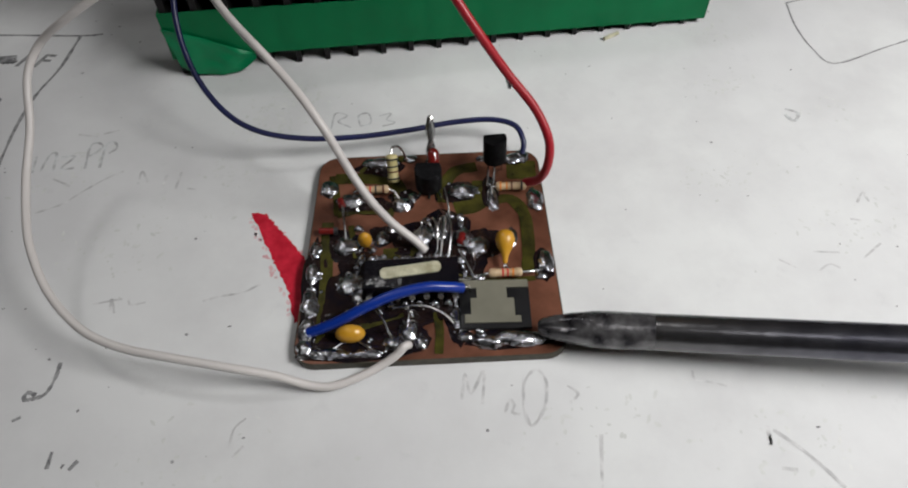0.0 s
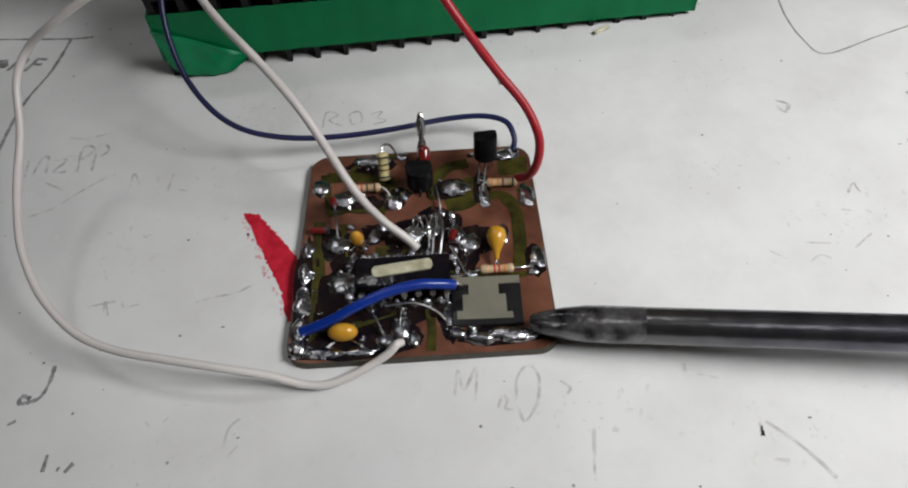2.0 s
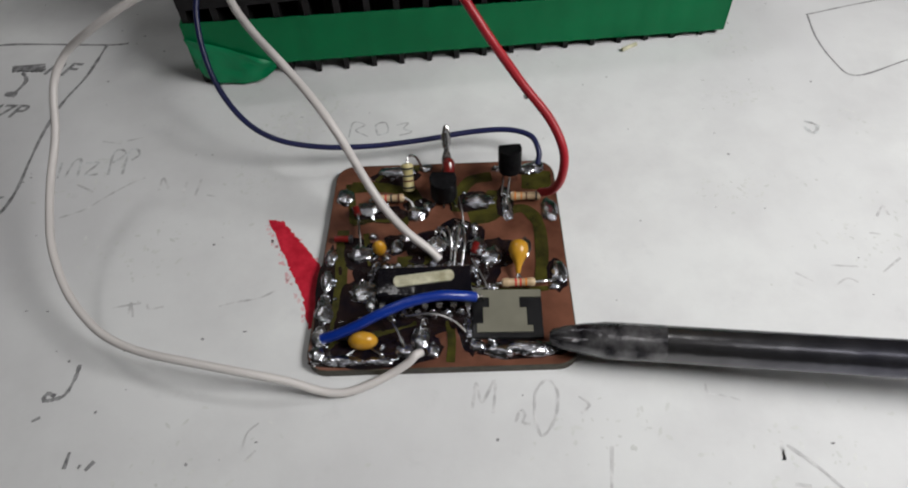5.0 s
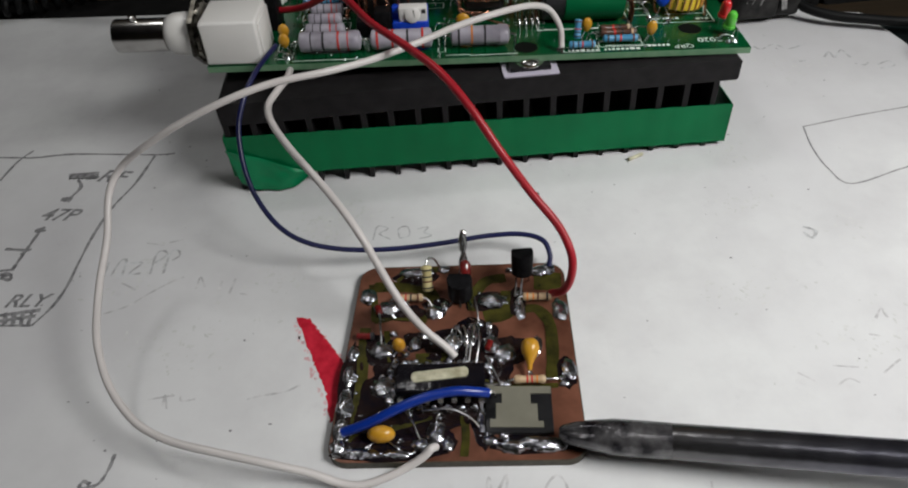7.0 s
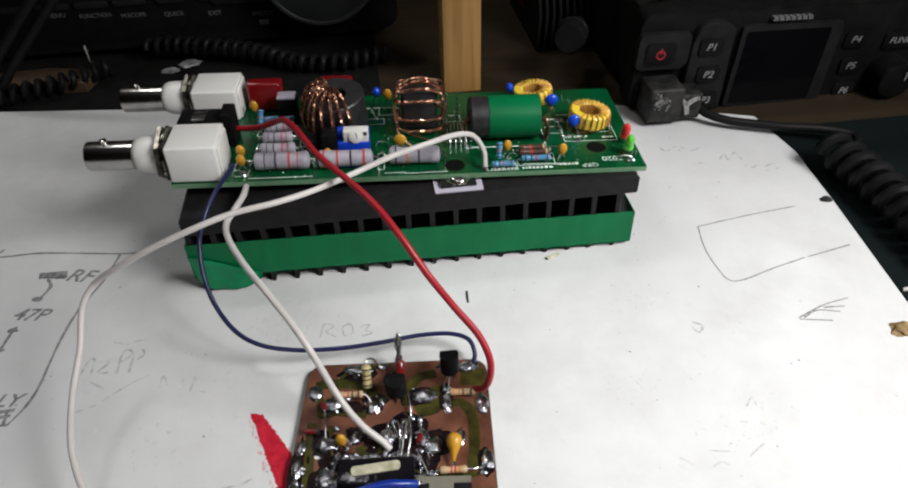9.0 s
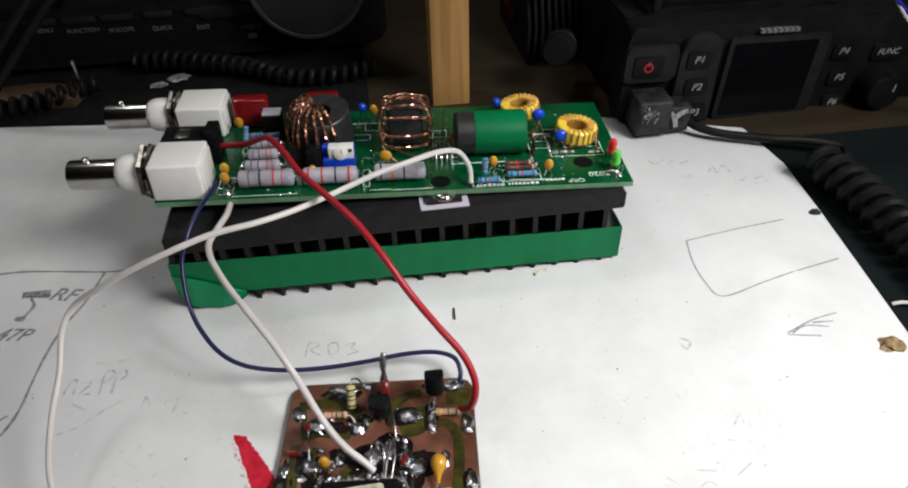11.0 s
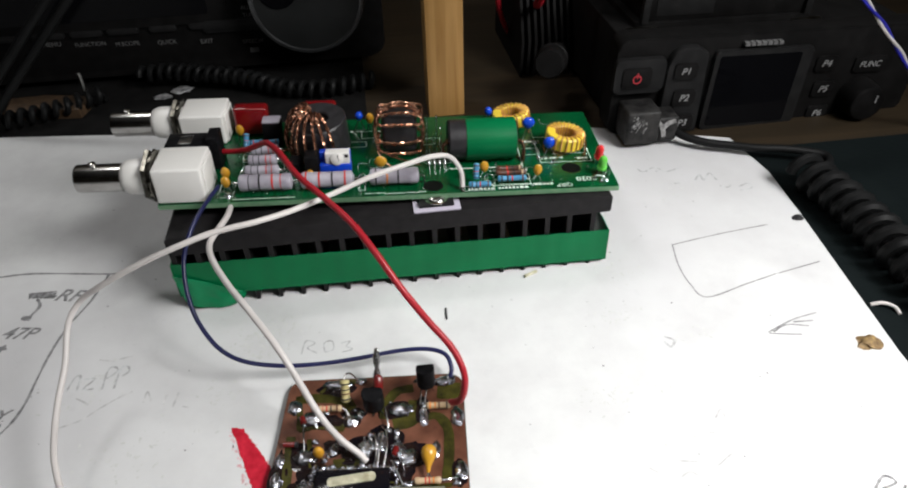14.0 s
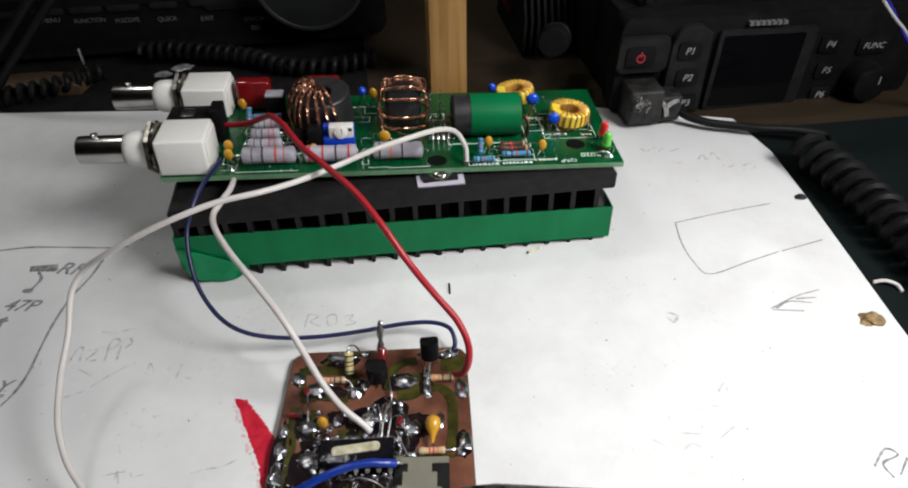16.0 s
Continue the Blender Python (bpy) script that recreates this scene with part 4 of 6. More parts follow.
bm = bmesh.new()
prism(bm, [(-6.1, 4.8), (-6.1, 3.2), (-3.2, 3.2), (-3.2, 1.0), (-4.3, 1.0), (-4.3, -2.4), (-5.4, -2.4), (-5.4, -4.1), (4.4, -4.1), (4.4, -2.8), (3.4, -2.8), (3.4, 0.9), (2.2, 0.9), (2.2, 3.2), (6.1, 3.2), (6.1, 4.8)], 2.72, 2.95, m=pose(10.1, -15.0, 0, 0, 0, -1.5))
part("metal_shape", bm, M_greyplate, plate, "matt grey metal shape")
# blue jumper and bare links
bm = bmesh.new()
tube(bm, [(-22.6, -19.4, 2.8), (-20.4, -19.2, 3.6), (-16.6, -18.6, 5.2), (-12.0, -17.4, 7.2), (-7.0, -15.9, 8.3), (-2.0, -14.8, 8.4), (2.0, -14.3, 7.4), (4.4, -13.8, 6.2)], 0.92, 14, 10)
jumper = part("jumper_wire", bm, M_jumper, board, "bright blue insulated jumper wire")
lead(jumper, (4.2, -13.8, 6.2), (5.4, -13.2, 5.6), (5.8, -12.4, 3.0), r=0.35)
for pts in ([(-12.3, -14.6, 3.5), (-10.0, -17.6, 4.2), (-8.6, -20.4, 3.2), (-8.0, -21.5, 2.2)], [(-8.0, -15.4, 3.2), (-3.0, -15.6, 4.0), (0.6, -17.0, 3.6), (2.6, -18.4, 2.2)],
            [(1.2, 7.5, 2.2), (2.6, 4.0, 4.6), (3.0, -0.5, 5.4), (2.4, -4.2, 4.2), (2.2, -5.4, 3.8)], [(0.6, 6.0, 2.0), (2.0, 3.0, 5.6), (1.4, -1.4, 5.8), (0.8, -5.3, 4.2)],
            [(2.0, 12.0, 4.0), (2.6, 9.0, 3.2), (2.8, 6.5, 2.2)], [(4.2, -4.0, 4.5), (5.6, -7.0, 4.0), (6.8, -9.4, 2.6)], [(-1.2, 5.0, 2.2), (-0.2, 3.2, 5.0), (0.4, 0.4, 4.6), (0.2, -2.4, 2.4)],
            [(3.2, -11.0, 5.0), (5.0, -10.2, 3.6), (7.0, -9.2, 2.4)]):
    lead(board, *pts, r=0.22, name="bare_link")

# ---- amplifier board on the heatsink ----
AMP = mm(-66, 9.2, 31.5, -1, 1.6, -3.2)
amp = thing("amplifier_board", AMP, "long green amplifier circuit board with coils and two bayonet sockets", "circuit board")
bm = bmesh.new()
box(bm, -0.7, 0.0, -1.6, 133.5, 48, -0.04)
for f in bm.faces:
    f.material_index = 1 if abs(f.calc_center_median().z + 0.82) < 0.5 else 0
pcb = part("green_panel", bm, [M_pcb, M_pcbedge], amp, "glossy green printed panel")


def silk(*pts, w=0.28):
    bm = bmesh.new()
    for a, b in zip(pts, pts[1:]):
        a, b = Vector((*a, 0)), Vector((*b, 0))
        s = Vector((-(b - a).y, (b - a).x, 0)).normalized() * w / 2
        bm.faces.new([bm.verts.new(v + Vector((0, 0, 0.012))) for v in (a + s, a - s, b - s, b + s)])
    return part("printed_line", bm, M_silk, pcb)


silk((20, 1.4), (38, 1.4))
silk((58, 1.6), (64, 1.6), (64, 1.1), (76, 1.3))
silk((76.5, 17.0), (84.5, 17.0), (84.5, 18.4), (76.5, 18.4))
silk((84, 13.6), (106, 13.4), (107, 17.5))
silk((117, 20), (127.5, 20), (128.5, 24))
silk((37, 9.6), (44, 9.6))
silk((89, 4.0), (96, 4.0), (96, 2.6))
silk((98, 3.6), (110, 3.2))
rng = random.Random(11)
for x0, x1, y in ((108.5, 113.5, 2.9), (88.5, 95.5, 1.7), (97.5, 106.5, 1.7), (112.0, 120.0, 17.6), (124.5, 127.5, 17.0), (96.0, 107.0, 11.3), (109.5, 114.0, 28.5), (52.5, 56.5, 39.5)):
    bm = bmesh.new()
    x = x0
    while x < x1:
        w = rng.uniform(0.5, 1.1)
        box(bm, x, y - 0.55, 0.0, x + w, y + 0.55 * rng.uniform(0.4, 1), 0.015)
        x += w + 0.35
    part("printed_mark", bm, M_silk, pcb, kind="stuff")
for x, y, r in ((78.2, 4.2, 3.0), (121.3, 11.2, 3.0)):
    bm = bmesh.new()
    lathe(bm, [(r + 0.5, 0.0), (r + 0.5, 0.02), (r, 0.02), (r - 0.1, 0.0)], 30, m=Matrix.Translation((x, y, 0)), closed=False)
    part("plated_ring", bm, M_pcb, pcb)
    # flat disc, near-black for the shade inside the hole
    bm = bmesh.new()
    lathe(bm, [(r, 0.016), (r * 0.5, 0.017), (0.05, 0.018)], 30, m=Matrix.Translation((x, y, 0)), closed=False)
    part("mounting_hole", bm, M_hole, pcb, "mounting hole drawn as a dark disc")


def bnc(y, z=0.0):
    """Bayonet socket lying along -x; the housing's front bottom edge at y."""
    bm = bmesh.new()
    box(bm, -0.6, y, 0.0, 13.2, y + 13.6, 11.0 - z, bevel=0.7, seg=3)
    b = part("bayonet_socket", bm, M_bncwhite, amp, "ivory plastic bayonet antenna socket with a nickel barrel")
    bm = bmesh.new()
    box(bm, 13.2, y + 1.2, 0.4, 13.8, y + 12.4, 10.0 - z, bevel=0.2)
    part("back_cover", bm, M_bncwhite, b)
    ax = Matrix.Translation((0, y + 6.8, 5.5 - z * 0.5)) @ pose(0, 0, 0, 0, -90, 0)
    bm = bmesh.new()
    lathe(bm, [(4.9, 0.7), (4.9, 3.6), (5.2, 3.9), (5.2, 6.6), (5.0, 8.6), (4.5, 9.8), (4.0, 10.2)], 32, m=ax)
    part("threaded_collar", bm, M_bncwhite, b, "white plastic threaded collar")
    bm = bmesh.new()
    lathe(bm, [(4.9, 1.7), (7.5 - z * 0.6, 1.7), (7.9 - z * 0.6, 2.0), (7.9 - z * 0.6, 3.1), (7.5 - z * 0.6, 3.4), (4.9, 3.4)], 6, m=ax @ pose(0, 0, 0, 0, 0, 12), closed=False)
    part("hex_nut", bm, M_shadednickel, b, "flat nickel hexagon nut")
    bm = bmesh.new()
    lathe(bm, [(4.9, 0.75), (7.3 - z * 0.6, 0.8), (7.3 - z * 0.6, 1.4), (4.9, 1.5)], 28, m=ax, closed=False)
    for k in range(14):
        a = k * math.tau / 14
        box(bm, 6.9 - z * 0.6, -0.5, 0.7, 7.7 - z * 0.6, 0.5, 1.5, m=ax @ pose(0, 0, 0, 0, 0, k * 360 / 14))
    part("lock_washer", bm, M_shadednickel, b, "toothed nickel washer")
    bm = bmesh.new()
    lathe(bm, [(3.5, 10.2), (4.05, 10.4), (4.05, 22.6), (3.95, 23.0), (3.6, 23.0), (3.5, 22.0), (3.5, 14.0), (0.05, 14.0)], 32, m=ax)
    part("barrel", bm, M_nickel, b, "polished nickel barrel")
    bm = bmesh.new()
    lathe(bm, [(1.0, 3.8), (1.0, 5.0), (0.6, 5.2)], 12, m=ax @ Matrix.Translation((0, 0, 18)) @ pose(0, 0, 0, 0, 90, 0))
    part("bayonet_stud", bm, M_nickel, b)
    return b


bnc(0.4)
bnc(34.2, 1.0)
# power jack between the sockets
bm = bmesh.new()
box(bm, -1.5, 17.5, 0, 12.0, 27.0, 8.5, bevel=0.5)
box(bm, 11.0, 18.5, 0, 14.5, 26.0, 10.6, bevel=0.4)
jack = part("power_jack", bm, M_black, amp, "black plastic power socket")
bm = bmesh.new()
box(bm, 2.5, 19.5, 8.5, 6.5, 24.5, 8.9, bevel=0.1)
part("contact", bm, M_tinned, jack)


def winding(bm, R, r, w, a0, a1, n, m, wire, pair=0.0, wob=0.0):
    """Turns round a ring core whose axis is z."""
    for i in range(n):
        for q in ((-1, 1) if pair else (0,)):
            a = a0 + (a1 - a0) * (i + 0.5) / n + q * pair + wob * noise.noise((i * 2.7, q, 5))
            pts = []
            for k in range(13):
                p = k / 12 * math.tau + (0.25 * math.sin(k * 2 + q) if pair else 0)
                c, s = math.cos(p), math.sin(p)
                rho = (R + r) / 2 + ((R - r) / 2 + wire * 1.1) * (abs(c) ** 0.5) * (1 if c > 0 else -1)
                z = (w / 2 + wire * 1.1) * (abs(s) ** 0.5) * (1 if s > 0 else -1)
                da = a + q * 0.05 * math.sin(3 * p)
                pts.append(m @ Vector((rho * math.cos(da), rho * math.sin(da), z)))
            tube(bm, pts, wire, 6, 2)


def ring_core(R, r, w, m, material, name, label):
    bm = bmesh.new()
    k = 0.35
    lathe(bm, [(r, -w / 2 + k), (r + k, -w / 2), (R - k, -w / 2), (R, -w / 2 + k), (R, w / 2 - k), (R - k, w / 2), (r + k, w / 2), (r, w / 2 - k), (r, -w / 2 + k)], 32, m=m, closed=False)
    return part(name, bm, material, amp, label)


def twisted(bm, pts, r, pitch, per=14):
    """Two strands of wire laid round one another along a path."""
    line = catmull(pts, per)
    out = ([], [])
    s = 0.0
    for i, p in enumerate(line):
        d = line[min(i + 1, len(line) - 1)] - line[max(i - 1, 0)]
        if i:
            s += (p - line[i - 1]).length
        d.normalize()
        a = d.cross(Vector((0.31, 0.2, 0.93))).normalized()
        c = a.cross(d)
        w = math.tau * s / pitch
        for k in (0, 1):
            out[k].append(p + r * (math.cos(w + k * math.pi) * a + math.sin(w + k * math.pi) * c))
    for strand in out:
        tube(bm, strand, r, 6, 1, curve=False)


def turn(core, pts, r=0.29, pitch=4.6):
    bm = bmesh.new()
    twisted(bm, pts, r, pitch)
    return part("copper_turn", bm, M_enamel, core, "twisted pair of enamelled copper wire")


# bifilar transformer
m = Matrix.Translation((44.2, 25.8, 7.4)) @ pose(0, 0, 0, 6, -4, 0)
core = ring_core(8.9, 3.4, 11.0, m, M_ferrite, "transformer", "dark ferrite transformer wound with twisted copper pairs")
rng = random.Random(8)
for i in range(12):
    a = 2.3 + 2.85 * i / 11 + rng.uniform(-0.05, 0.05)
    lean = rng.uniform(-0.05, 0.05) + 0.14 * (i - 7) / 6
    loose = rng.uniform(0.0, 0.7)
    pts = []
    for rho, z, q in ((2.2, 4.0, -1), (2.1, 7.0, -1), (2.9, 8.6 + loose, -0.8), (4.9, 8.7 + loose, -0.4), (7.4, 7.3 + loose, 0), (9.2, 4.9, 0.3), (10.3, 1.2, 0.6), (10.2, -3.0, 0.9), (9.2, -6.4, 1.0)):
        b2 = a + lean * q
        pts.append(m @ Vector((rho * math.cos(b2), rho * math.sin(b2), z)))
    turn(core, pts, 0.27, 3.4)
turn(core, [m @ Vector((-9.6, 0, -5.6)), (32.6, 23.0, 3.0), (32.0, 22.0, 0.2)])
# upright coil
bm = bmesh.new()
box(bm, 63.4, 21.8, 1.4, 74.4, 28.4, 15.0, bevel=1.8, seg=4)
core = part("transformer", bm, M_ferrite, amp, "dark ferrite block wrapped with copper wire loops")
for z, lift in ((2.6, -0.6), (6.2, -0.5), (11.6, 0.3), (14.6, 1.2)):
    turn(core, [(62.6, 27, z), (62.2, 24, z), (63.0, 21.0, z + lift * 0.2), (66, 20.4, z + lift), (69, 20.3, z + lift * 1.2), (72, 20.4, z + lift), (75.0, 21.0, z + lift * 0.2), (75.8, 24, z), (75.2, 28.2, z), (69, 29.2, z), (63, 28.6, z)])
for y in (21.4, 23.6):
    turn(core, [(62.4, y, 3.0), (61.6, y - 0.3, 7.0), (61.8, y, 12.0), (63.4, y + 0.2, 15.4), (66.4, y + 0.4, 17.2), (69, y + 0.5, 17.7), (71.8, y + 0.4, 17.2), (74.6, y + 0.2, 15.4), (76.2, y, 12.0), (76.3, y - 0.3, 7.0), (75.4, y, 2.6)])
bm = bmesh.new()
tube(bm, [(62.4, 21.0, 3.0), (62.0, 18.5, 4.0), (63.6, 16.2, 2.4), (66, 15.4, 0.2)], 0.35, 7, 5)
tube(bm, [(65.0, 20.0, 2.0), (68.0, 18.2, 1.6), (72, 16.6, 1.0), (75, 16.2, 0.1)], 0.35, 7, 5)
part("winding_tail", bm, M_enamel, core, "tails of enamelled copper wire")
# cylinder transformer with green tape
bm = bmesh.new()
lathe(bm, [(2.4, 1.5), (2.4, 0.2), (5.6, 0.0), (6.2, 0.6), (6.2, 20.6), (5.6, 21.2), (2.4, 21.0), (2.4, 19.6)], 36, m=Matrix.Translation((83.6, 20.0, 6.4)) @ pose(0, 0, 0, 0, 90, 0))
core = part("transformer", bm, M_ferrite, amp, "black tubular ferrite transformer wrapped in green tape")
bm = bmesh.new()
lathe(bm, [(6.2, 0), (6.42, 0.05), (6.5, 5.0), (6.46, 10.0), (6.4, 15.2), (6.2, 15.3)], 40, m=Matrix.Translation((89.2, 20.0, 6.4)) @ pose(0, 0, 0, 0, 90, 0), closed=False)
part("tape_wrap", bm, M_tape, core, "smooth green tape wrap")
for k in range(4):
    bm = bmesh.new()
    tube(bm, [(84.4, 19.5 + k, 5.5), (82.6, 18.4 + k, 5.6 - k * 0.5), (82.2, 17.4 + k, 3.6), (82.6, 16.8 + 0.8 * k, 0.2)], 0.42, 7, 5)
    part("copper_tail", bm, M_enamel, core)
    bm = bmesh.new()
    tube(bm, [(105.2, 19.0 + k, 5.5), (106.6, 18.0 + k, 6.2 - k * 0.6), (107.4, 16.6 + k, 3.4), (107.0, 15.6 + 0.8 * k, 0.2)], 0.35, 7, 5)
    part("copper_tail", bm, M_enamel, core)
# yellow ring coils
for x, y, z, tx, ty, turns in ((121.4, 23.4, 4.0, 3, 3, 15), (106.4, 39.4, 3.6, -4, -6, 14)):
    m = Matrix.Translation((x, y, z)) @ pose(0, 0, 0, tx, ty, 20)
    core = ring_core(6.1, 3.3, 4.2, m, M_yellowcore, "ring_coil", "yellow ring coil wound with copper wire")
    for k in range(turns + 3):
        a = -2.6 + 5.1 * k / (turns + 3)
        bm = bmesh.new()
        winding(bm, 6.1, 3.3, 4.2, a, a + 0.04, 1, m, 0.23, wob=0.05)
        part("copper_turn", bm, M_goldwire, core)
    bm = bmesh.new()
    tube(bm, [m @ Vector((6.6, 0, 0)), (x + 6.8, y - 1, 2.5), (x + 5.6, y - 5.5, 0.1)], 0.3, 6, 5)
    tube(bm, [m @ Vector((-6.6, 0, 0)), (x - 7, y - 1, 2.5), (x - 6.6, y - 2.5, 0.1)], 0.3, 6, 5)
    part("winding_tail", bm, M_enamel, core)
# red film capacitors and the can beside them
for x0, x1, y0, y1, h in ((15.4, 26.4, 38.6, 43.6, 10.0), (38.0, 48.6, 38.6, 43.6, 10.2)):
    bm = bmesh.new()
    box(bm, x0, y0, 0.4, x1, y1, h, bevel=1.1, seg=3)
    part("film_capacitor", bm, M_redfilm, amp, "glossy dark red box capacitor")
bm = bmesh.new()
box(bm, 25.6, 31.0, 0.0, 31.4, 36.0, 8.2, bevel=0.5)
reg = part("electrolytic_can", bm, M_black, amp, "small black upright component with a grey top")
bm = bmesh.new()
box(bm, 25.7, 31.2, 8.2, 31.3, 35.8, 8.9, bevel=0.3)
part("grey_top", bm, M_greyres, reg)
# large grey power resistors
GB = [(0.2, M_bandblack), (0.4, M_bandblack), (0.64, M_bandred), (0.8, M_bandred)]
GB2 = [(0.12, M_bandred), (0.36, M_bandred), (0.6, M_bandblack), (0.84, M_bandred)]
GREY = "large grey power resistor with coloured bands"
for x0, x1, y, z, r, bands in ((21.6, 37.2, 5.6, 2.9, 2.5, GB), (39.4, 55.0, 5.6, 2.9, 2.5, GB2), (59.4, 74.2, 6.2, 2.8, 2.5, [(0.14, M_bandblack), (0.36, M_bandorange), (0.58, M_bandblack), (0.84, M_greyres)]),
                               (22.2, 32.4, 13.2, 2.2, 1.75, GB), (22.2, 31.0, 19.4, 2.2, 1.7, GB), (22.2, 31.0, 25.6, 2.2, 1.7, GB)):
    ob = resistor(amp, (x0, y, z), (x1, y, z), r, M_greyres, bands, 1.0, 0.018, label=GREY)
    for x, s in ((x0, -1), (x1, 1)):
        lead(ob, (x, y, z), (x + s * 1.0, y, z), (x + s * 1.4, y, z - 0.6), (x + s * 1.4, y, 0.0), r=0.38)
# blue trimmer
bm = bmesh.new()
box(bm, 44.8, 11.2, 0.3, 54.0, 15.6, 4.4, bevel=0.3)
box(bm, 44.8, 13.4, 4.4, 54.0, 15.6, 7.6, bevel=0.3)
trim = part("trimmer", bm, M_trimblue, amp, "blue trimmer potentiometer with a white adjuster")
bm = bmesh.new()
box(bm, 46.6, 11.6, 4.3, 53.8, 14.8, 8.0, bevel=0.3)
lathe(bm, [(2.0, 0), (2.0, 0.5), (1.7, 0.7), (0.05, 0.7)], 24, m=Matrix.Translation((50.0, 11.8, 6.2)) @ pose(0, 0, 0, 80, 0, 0))
adj = part("adjuster", bm, M_bncwhite, trim, "white plastic adjuster")
bm = bmesh.new()
box(bm, -0.4, -1.3, 0.7, 0.4, 1.3, 0.85, m=Matrix.Translation((50.0, 11.8, 6.2)) @ pose(0, 0, 0, 80, 0, 60))
box(bm, 52.4, 11.5, 6.6, 53.4, 11.7, 7.6)
part("slot", bm, M_bandblack, adj)
bm = bmesh.new()
box(bm, 40.4, 10.6, 0, 44.6, 15.6, 7.4, bevel=0.4)
part("black_component", bm, M_black, amp, "small black box component")
bm = bmesh.new()
box(bm, 35.4, 12.6, 0, 39.0, 18.0, 4.4, bevel=0.4)
part("black_component", bm, M_black, amp, "small black box component")
# small capacitors
for x, y, z in ((18.0, 5.6, 3.4), (17.6, 9.0, 4.4), (17.8, 34.6, 4.6), (62.8, 13.6, 3.4), (109.6, 5.4, 3.4), (93.8, 8.0, 3.6), (59.4, 37.0, 6.0), (42.0, 9.0, 2.4)):
    bead(x, y, z, 1.35 if x not in (62.8,) else 1.9, 0.9, 1.9, [(x - 1.2, y, 0), (x + 1.2, y, 0)], AMBER, amp)
for x, y, z in ((110.8, 30.4, 5.8), (115.9, 19.6, 4.4), (55.8, 40.0, 5.4), (99.0, 41.0, 5.0)):
    bead(x, y, z, 2.1 if x > 105 else 1.3, 1.3, 2.0 if x > 105 else 1.6, [(x - 1.8, y - 1, 0), (x + 1.9, y - 1.4, 0)], "blue dipped disc capacitor", amp, M_bluecap)
BB = [(0.14, M_bandblack), (0.34, M_bandblack), (0.5, M_bandred), (0.86, M_wirebrown)]
for a, b, c in (((88.6, 2.0, 1.4), (95.2, 2.0, 1.4), M_bluersis), ((91.0, 4.4, 1.6), (91.2, 6.4, 6.0), M_bluersis), ((97.4, 4.4, 1.5), (106.2, 4.4, 1.5), M_bluersis), ((97.2, 7.6, 1.5), (106.6, 7.4, 1.5), M_brownres), ((97.6, 10.0, 1.5), (106.0, 10.0, 1.5), M_brownres),
                ((19.6, 30.4, 2.2), (25.4, 30.4, 2.4), M_bluersis), ((24.0, 28.6, 3.0), (30.8, 28.8, 3.2), M_bluersis), ((20.2, 28.4, 1.6), (20.6, 30.6, 5.6), M_bluersis)):
    resistor(amp, a, b, 0.88, c, BB if c is not M_brownres else [(0.14, M_wirebrown), (0.4, M_bandred), (0.6, M_bandblack), (0.86, M_beige)], label="small blue banded resistor" if c is M_bluersis else "small brown banded resistor")
# upright pins of a component row
for i, (x, y) in enumerate(((77.2, 21.0), (79.4, 21.0), (81.6, 21.0), (78.0, 18.0), (80.2, 18.0), (82.6, 18.0), (77.6, 27.0), (80.6, 27.0))):
    bm = bmesh.new()
    box(bm, x - 0.22, y - 0.22, 0, x + 0.22, y + 0.22, 8.2 if i < 3 else (5.4 if i < 6 else 11.5))
    part("bare_pin", bm, M_tinned, amp)


def led(x, y, material, label):
    bm = bmesh.new()
    lathe(bm, [(1.5, 2.2), (1.5, 2.8), (1.3, 2.9), (1.3, 5.2), (1.1, 6.0), (0.7, 6.5), (0.05, 6.7)], 20, m=Matrix.Translation((x, y, 0)) @ pose(0, 0, 0, 8, 0, 0))
    ob = part("indicator_led", bm, material, amp, label)
    for dx in (-0.8, 0.8):
        lead(ob, (x + dx, y, 2.6), (x + dx, y + 0.2, 0), r=0.22)


led(130.2, 13.6, M_ledred, "small round red indicator LED")
led(129.6, 7.2, M_ledgreen, "small round green indicator LED")
text_part("printed_word", "2020", 3.1, mm(124.6, 4.9, 0.02, 0, 0, 180), M_silk, pcb, 0.01, "printed number 2020")
text_part("printed_word", "QRP", 2.5, mm(117.4, 1.9, 0.02, 0, 0, 180), M_silk, pcb, 0.01, "printed letters QRP")
rng = random.Random(29)
for x, y in ((17.4, 2.2), (19.2, 2.6), (34.5, 9.8), (36.6, 16.0), (57.0, 9.6), (57.4, 16.0), (60.4, 18.5), (21.0, 30.0), (23.6, 27.4), (27.0, 30.6), (20.6, 26.2), (112.6, 24.6), (113.8, 16.8), (117.6, 15.4), (108.8, 26.4), (95.2, 6.4), (108.2, 9.4), (128.0, 3.0), (130.6, 4.6)):
    a, w, h = rng.uniform(-0.9, 0.9), rng.uniform(1.0, 2.2), rng.uniform(0.7, 2.2)
    dx, dy = w * math.cos(a), w * math.sin(a)
    lead(pcb, (x - dx, y - dy, 0.0), (x - dx * 0.7, y - dy * 0.7, h), (x + dx * 0.6, y + dy * 0.6, h * 1.05), (x + dx, y + dy, 0.0), r=0.2, name="bare_link")
